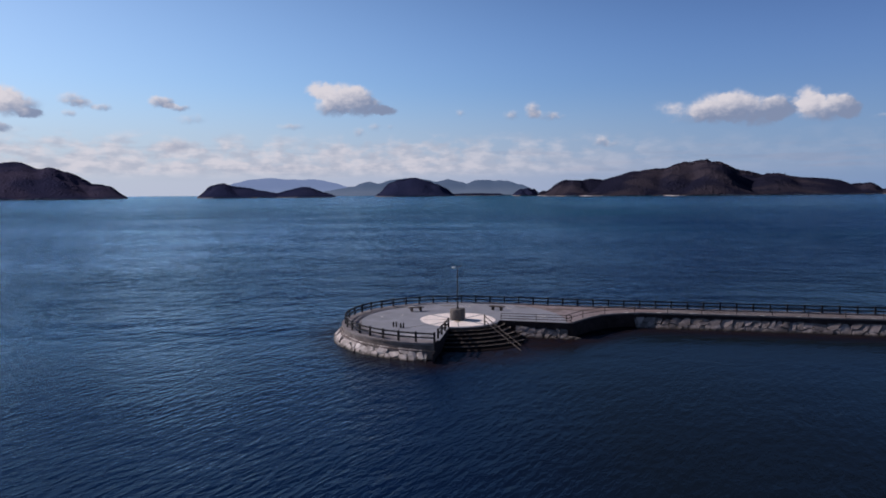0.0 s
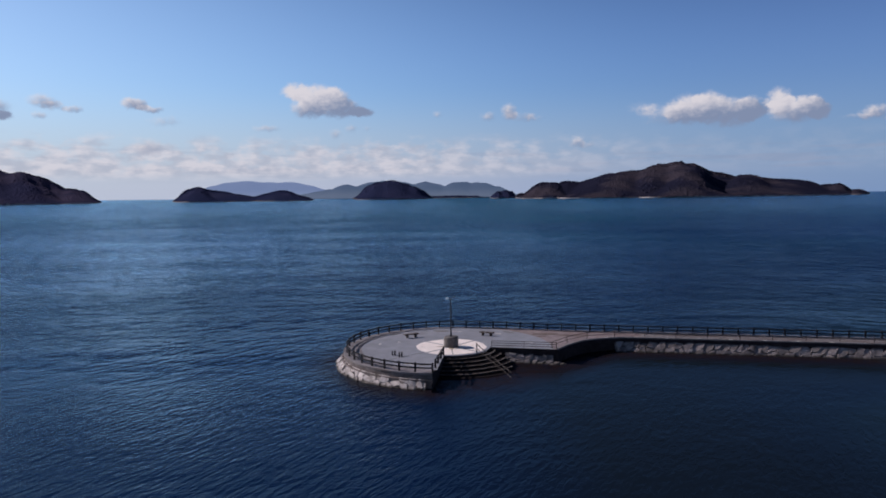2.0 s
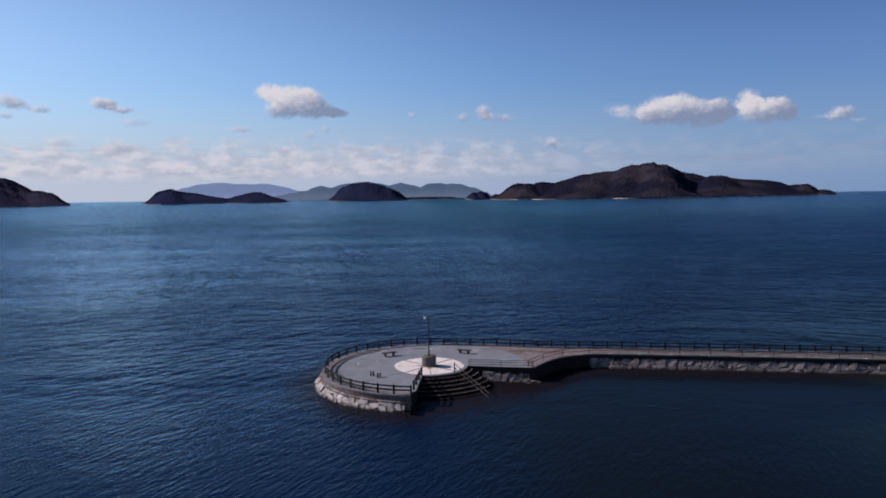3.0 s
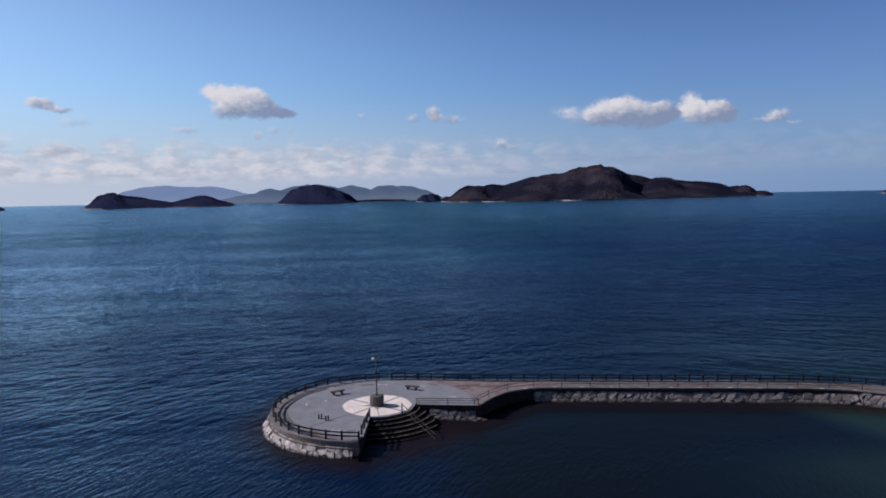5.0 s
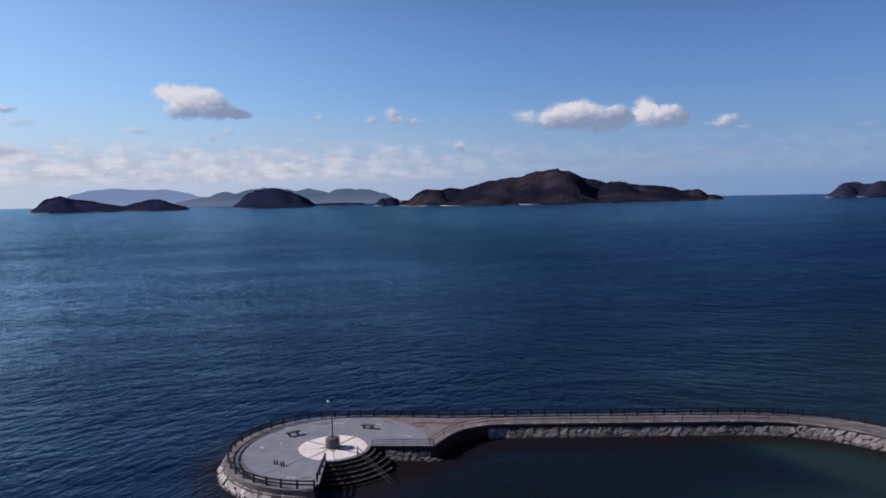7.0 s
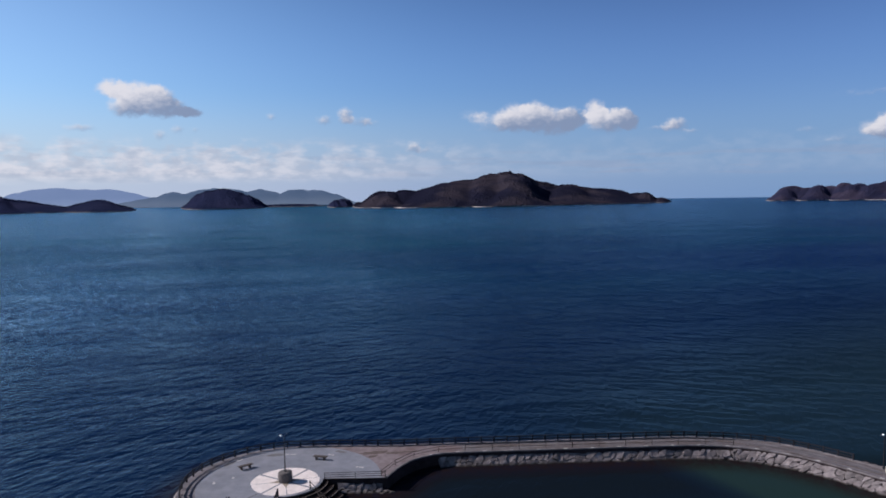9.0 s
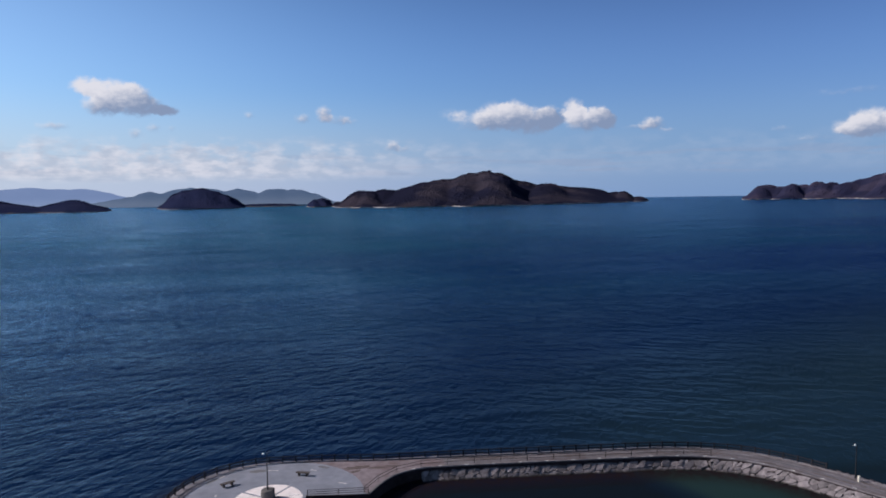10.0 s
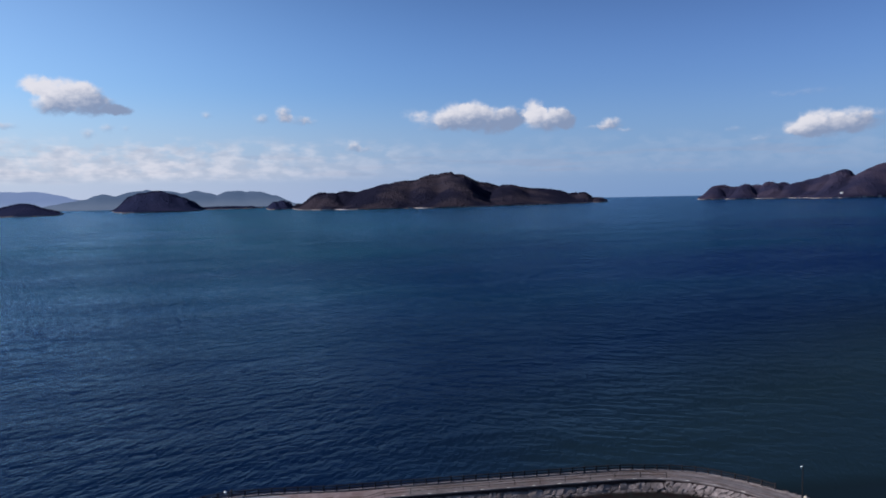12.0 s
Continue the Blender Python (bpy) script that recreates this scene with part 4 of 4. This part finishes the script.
pipe_rail([Vector((5.2, -0.95)), Vector((9.3, -1.85)), Vector((13.3, -2.75))], "low grey pipe railing on the deck edge", (0.3, 0.6, 0.88))
inner = pushed(front_edge, 0.9)
pipe_rail(spaced([p for p in inner if p.x < 67], 4.1)[0:], "long grey pipe handrail along the pier", (0.45, 0.88))


def landing_block():
    ob = thing("rock_heap", "low heap of grey rocks at the foot of the deck corner", "rocks", (12.9, -3.5, 0.0))
    rng = random.Random(23)
    for x, y, w, d, h in ((-0.55, 0.1, 0.75, 0.5, 0.34), (0.35, -0.1, 0.7, 0.48, 0.28), (1.05, -0.35, 0.5, 0.4, 0.2), (-0.1, -0.55, 0.45, 0.35, 0.16)):
        bm = bmesh.new()
        bmesh.ops.create_icosphere(bm, subdivisions=2, radius=1.0)
        for v in bm.verts:
            v.co *= 1 + 0.22 * noise.noise(v.co * 1.4 + Vector((7 * x, 0, 0)))
            v.co = Vector((x + v.co.x * w, y + v.co.y * d, v.co.z * h - 0.02))
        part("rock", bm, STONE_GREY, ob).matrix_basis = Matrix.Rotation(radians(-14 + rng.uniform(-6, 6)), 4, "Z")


landing_block()


def hand_rail():
    rail = thing("handrail", "sloping grey pipe handrails down the steps", "handrail", (0, 0, 0))
    top, low = Vector((3.04, -3.85, DECK)), Vector((6.6, -9.9, 0.0))
    bm = bmesh.new()
    add_tube(bm, top, top + Vector((0, 0, 1.25)), 0.08, 0.08)
    part("post", bm, RAIL, rail)
    for z in (1.1, 0.55):
        bm = bmesh.new()
        add_tube(bm, top + Vector((0, 0, z)), low + Vector((0, 0, z - 0.5)), 0.05)
        part("pipe", bm, PIPE, rail)
    for f in (0.3, 0.62):
        p = top.lerp(low, f)
        bm = bmesh.new()
        add_tube(bm, p - Vector((0, 0, 0.8)), p + Vector((0, 0, 0.75)), 0.05)
        part("post", bm, PIPE, rail)


hand_rail()


# ---- stone revetments ----
def cell(site, others, high):
    """The outline of the ground that lies nearer to site than to any of the others, within a strip of that height."""
    ring = [Vector((site.x - 3, 0)), Vector((site.x + 3, 0)), Vector((site.x + 3, high)), Vector((site.x - 3, high))]
    for o in others:
        mid, way = (site + o) / 2, o - site
        kept = []
        for a, b in zip(ring, ring[1:] + ring[:1]):
            da, db = (a - mid).dot(way), (b - mid).dot(way)
            if da <= 0:
                kept.append(a)
            if (da < 0) != (db < 0):
                kept.append(a.lerp(b, da / (da - db)))
        ring = kept
    return ring


def revetment(name, line, label, top, reach, sign, size=1.0, lean=0.3, mat=STONE, seed=5, rough=1.0):
    """Fitted rough stones on a slope from the wall's foot down into the water along a line; sign: the side of it."""
    wall = thing(name, label, "stone wall", (0, 0, 0))
    fine_line = spaced(line, 0.1)
    ways = pushed(fine_line, sign)
    fall = top + 0.45
    high = math.hypot(fall, reach)
    tilt = Vector((fall, reach)).normalized()

    def place(u, w, d):
        """The point u metres along the wall, w metres down its slope, d metres proud of it."""
        k = min(max(u / 0.1, 0), len(fine_line) - 1.001)
        i, v = int(k), w / high
        p = fine_line[i].lerp(fine_line[i + 1], k - i)
        out = (ways[i] - fine_line[i]).lerp(ways[i + 1] - fine_line[i + 1], k - i)
        q = p + out * (reach * v + d * tilt.x - 0.1)
        return Vector((q.x, q.y, top - fall * v + d * tilt.y))

    long = 0.1 * (len(fine_line) - 1)
    bm = bmesh.new()
    count = int(long / 0.8)
    grid = [[bm.verts.new(place(long * k / count, w, -0.1)) for k in range(count + 1)] for w in (-0.02, 1.05 * high)]
    for k in range(count):
        bm.faces.new((grid[0][k], grid[0][k + 1], grid[1][k + 1], grid[1][k]))
    part("fill", bm, BED, wall)
    rng = random.Random(seed)
    rows = max(2, round(high / (0.85 * size)))
    sites = []
    for row in range(rows):
        u = size * rng.uniform(0.0, 0.6) - lean * high / 2
        while u < long + lean * high / 2 - 0.2 * size:
            sites.append(Vector((u, high * (row + 0.5 + rng.uniform(-0.34, 0.34)) / rows)))
            u += size * rng.choice((0.6, 0.85, 1.1, 1.45))
    for site in sites:
        ring = cell(site, [o for o in sites if o is not site and (o - site).length < 3 * size], high)
        if len(ring) < 3:
            continue
        mid = sum(ring, Vector((0, 0))) / len(ring)
        loop = []
        for a, b in zip(ring, ring[1:] + ring[:1]):
            pull = 0.985 - (rng.uniform(0.12, 0.42) if rng.random() < 0.24 else 0.0)
            loop.append(mid + (a - mid) * pull)
            if (b - a).length > 0.35:
                loop.append(mid + (a.lerp(b, rng.uniform(0.35, 0.65)) - mid) * rng.uniform(0.95, 1.0))
        loop = [Vector((min(max(p.x + lean * (high / 2 - p.y), 0.0), long), p.y)) for p in loop]
        if max(p.x for p in loop) - min(p.x for p in loop) < 0.15:
            continue
        mid = Vector((min(max(mid.x + lean * (high / 2 - mid.y), 0.0), long), mid.y))
        thick, cant, nod = rng.uniform(0.10, 0.34) * rough, rng.uniform(-0.22, 0.22) * rough, rng.uniform(-0.16, 0.16) * rough
        bm = bmesh.new()
        layers = []
        for shrink, d in ((1.0, -0.5), (1.0, 0.8), (0.955, 1.0)):
            made = []
            for p in loop:
                q = mid + (p - mid) * shrink
                lift = thick * d + (cant * (q.x - mid.x) / size + nod * (q.y - mid.y) / size + rng.uniform(-0.03, 0.03)) * (d > 0.3)
                made.append(bm.verts.new(place(q.x, q.y, lift)))
            layers.append(made)
        count = len(loop)
        for low, up in zip(layers, layers[1:]):
            for k in range(count):
                bm.faces.new((low[k], low[(k + 1) % count], up[(k + 1) % count], up[k]))
        peak = bm.verts.new(place(mid.x + rng.uniform(-0.12, 0.12), mid.y + rng.uniform(-0.1, 0.1), thick * rng.uniform(0.95, 1.25)))
        for k in range(count):
            bm.faces.new((layers[2][k], layers[2][(k + 1) % count], peak))
        part("stone", bm, mat, wall)
    return wall


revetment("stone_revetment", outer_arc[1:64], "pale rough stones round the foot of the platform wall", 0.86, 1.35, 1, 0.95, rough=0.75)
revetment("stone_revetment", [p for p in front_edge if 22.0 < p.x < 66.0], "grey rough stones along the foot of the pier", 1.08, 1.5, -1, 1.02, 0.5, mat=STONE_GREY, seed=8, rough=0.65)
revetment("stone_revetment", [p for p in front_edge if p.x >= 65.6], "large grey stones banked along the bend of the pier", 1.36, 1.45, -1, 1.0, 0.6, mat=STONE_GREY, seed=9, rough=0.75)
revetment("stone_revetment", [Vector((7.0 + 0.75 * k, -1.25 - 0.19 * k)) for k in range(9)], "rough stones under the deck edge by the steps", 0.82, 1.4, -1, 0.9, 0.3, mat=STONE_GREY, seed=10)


# ---- kerbs and floor marks ----
def kerb(name, line, width, height, label, side):
    """A low kerb of single lengths butted along a line."""
    edge = thing(name, label, "kerb", (0, 0, 0))
    inner_side = pushed(line, side * width)
    for i in range(0, len(line) - 1, 2):
        j = min(i + 2, len(line) - 1)
        run = line[i:j + 1]
        back = inner_side[i:j + 1]
        part("length", slab([tuple(p) for p in run + back[::-1]], DECK + height, DECK + 0.002), KERB, edge)
    return edge


front_kerb = kerb("kerb", pushed(front_edge, 0.02), 0.3, 0.14, "worn concrete kerb along the pier edge, white paint patches", 1)
patch_line = spaced(pushed(front_edge, 0.17), 2.05)
for i in range(5, len(patch_line) - 8, 2):
    p, t = patch_line[i], patch_line[i + 1] - patch_line[i - 1]
    bm = bmesh.new()
    add_box(bm, 0, 0, 0, 0.55, 0.2, 0.006, 0.0)
    made = part("paint_patch", bm, WORN, front_kerb, "worn white paint patch")
    made.matrix_basis = Matrix.Translation((p.x, p.y, DECK + 0.142)) @ Matrix.Rotation(math.atan2(t.y, t.x), 4, "Z")
kerb("kerb", pushed(back_edge, 0.22), 0.42, 0.12, "low concrete kerb under the sea railing", -1)


def joints():
    """Narrow dark joints across the pier paving; strips along it painted as kerb shadow."""
    lines = thing("paving_lines", "narrow dark joints and painted kerb-shadow strips in the pier paving", "joint", (0, 0, DECK))
    # dark strips along the pier imitate the shadow lines of the kerbs
    for off, wide, lo, hi in ((1.35, 0.16, 24, 74), (0.7, 0.22, 58, 84), (2.1, 0.26, 60, 80), (2.9, 0.2, 62, 80)):
        run = [p for p in pushed(front_edge, off) if lo < p.x < hi]
        bm = bmesh.new()
        a, b = run, pushed(run, wide)
        for i in range(len(run) - 1):
            bm.faces.new([bm.verts.new((p.x, p.y, 0.004)) for p in (a[i], a[i + 1], b[i + 1], b[i])])
        part("long_joint", bm, SLATE, lines)
    for p, q in list(zip(pushed(front_edge, 0.4), pushed(front_edge, 3.3)))[14:80:6]:
        t = Vector((q.y - p.y, p.x - q.x)).normalized() * 0.035
        bm = bmesh.new()
        bm.faces.new([bm.verts.new((v.x, v.y, 0.006)) for v in (p + t, q + t, q - t, p - t)])
        part("cross_joint", bm, SLATE, lines)


joints()


def streaks():
    """Long pale and dark weathered streaks that follow the pier's paving."""
    rng = random.Random(31)
    for k in range(70):
        start = rng.randint(6, len(front_edge) - 14) if k < 40 else rng.randint(60, len(front_edge) - 20)
        count, off, wide = rng.randint(5, 16), rng.uniform(0.45, 3.2), rng.uniform(0.18, 0.5)
        run = pushed(front_edge, off)[start:start + count]
        far_side = pushed(run, wide)
        taper = [min(1.0, 3.0 * i / (len(run) - 1), 3.0 * (len(run) - 1 - i) / (len(run) - 1)) * rng.uniform(0.45, 1.0) + 0.05 for i in range(len(run))]
        ring = run + [p.lerp(q, f) for p, q, f in zip(run, far_side, taper)][::-1]
        if run[0].x < 20:
            continue
        pale = rng.random() < 0.7
        part("streak", slab([tuple(p) for p in ring], DECK + 0.0075 + 0.0003 * k, DECK), BORDER if pale else RUST, pier, "pale worn streak" if pale else "dark dirt streak")


streaks()


def broken_edge():
    """Broken lumps of concrete along the seaward edge past the end of the railing."""
    rng = random.Random(17)
    edge = [p for p in back_edge if p.y < -17.2]
    for i in range(0, min(len(edge), 16)):
        for side in (0.0, 0.7):
            p = pushed(edge, 0.55 - side)[i] + Vector((rng.uniform(-0.2, 0.2), rng.uniform(-0.2, 0.2)))
            lump = thing("broken_concrete", "broken lump of grey concrete on the path edge", "rubble", (p.x, p.y, DECK - 0.1), "rubble on the path edge")
            bm = bmesh.new()
            bmesh.ops.create_icosphere(bm, subdivisions=1, radius=1.0)
            for v in bm.verts:
                v.co *= rng.uniform(0.75, 1.15)
                v.co = Vector((v.co.x * 0.55, v.co.y * 0.4, max(v.co.z, -0.4) * rng.uniform(0.2, 0.32)))
            part("lump", bm, BORDER if rng.random() < 0.5 else CONCRETE, lump).matrix_basis = Matrix.Rotation(rng.uniform(0, 3), 4, "Z")


broken_edge()


def floor_marks():
    """Small white marks painted round the compass, too worn to read."""
    for x, y, w, turn in ((-6.15, 9.7, 0.9, 32), (1.2, 9.8, 1.6, -20), (7.0, 7.9, 0.9, -42), (10.4, 1.9, 1.3, -42), (-9.4, 2.2, 0.8, 80), (-6.9, 3.25, 0.5, 60),
                          (-12.0, -2.6, 0.9, 85), (-5.4, -9.0, 1.2, -30)):
        mark = thing("floor_mark", "small worn white mark painted on the floor", "floor marking", (x, y, DECK + 0.006), "white marks round the compass")
        mark.matrix_basis = Matrix.Translation((x, y, DECK + 0.006)) @ Matrix.Rotation(radians(turn), 4, "Z")
        for k, (dx, sx, sy) in enumerate(((-0.3 * w, 0.32 * w, 0.34), (0.06 * w, 0.3 * w, 0.22), (0.38 * w, 0.22 * w, 0.34))):
            bm = bmesh.new()
            add_box(bm, dx, 0.04 * (k - 1), 0.0, sx, sy, 0.006, 0.0)
            part("bar", bm, WORN, mark)


floor_marks()


def cream_post():
    ob = thing("marker_post", "short cream painted marker post by the path lamp", "post", (79.3, -21.3, DECK))
    bm = bmesh.new()
    add_box(bm, 0, 0, 0, 0.26, 0.26, 0.8, 0.03)
    part("post", bm, CREAM, ob)
    bm = bmesh.new()
    add_box(bm, 0, 0, 0.8, 0.3, 0.3, 0.07, 0.02)
    part("cap", bm, CREAM, ob)


cream_post()
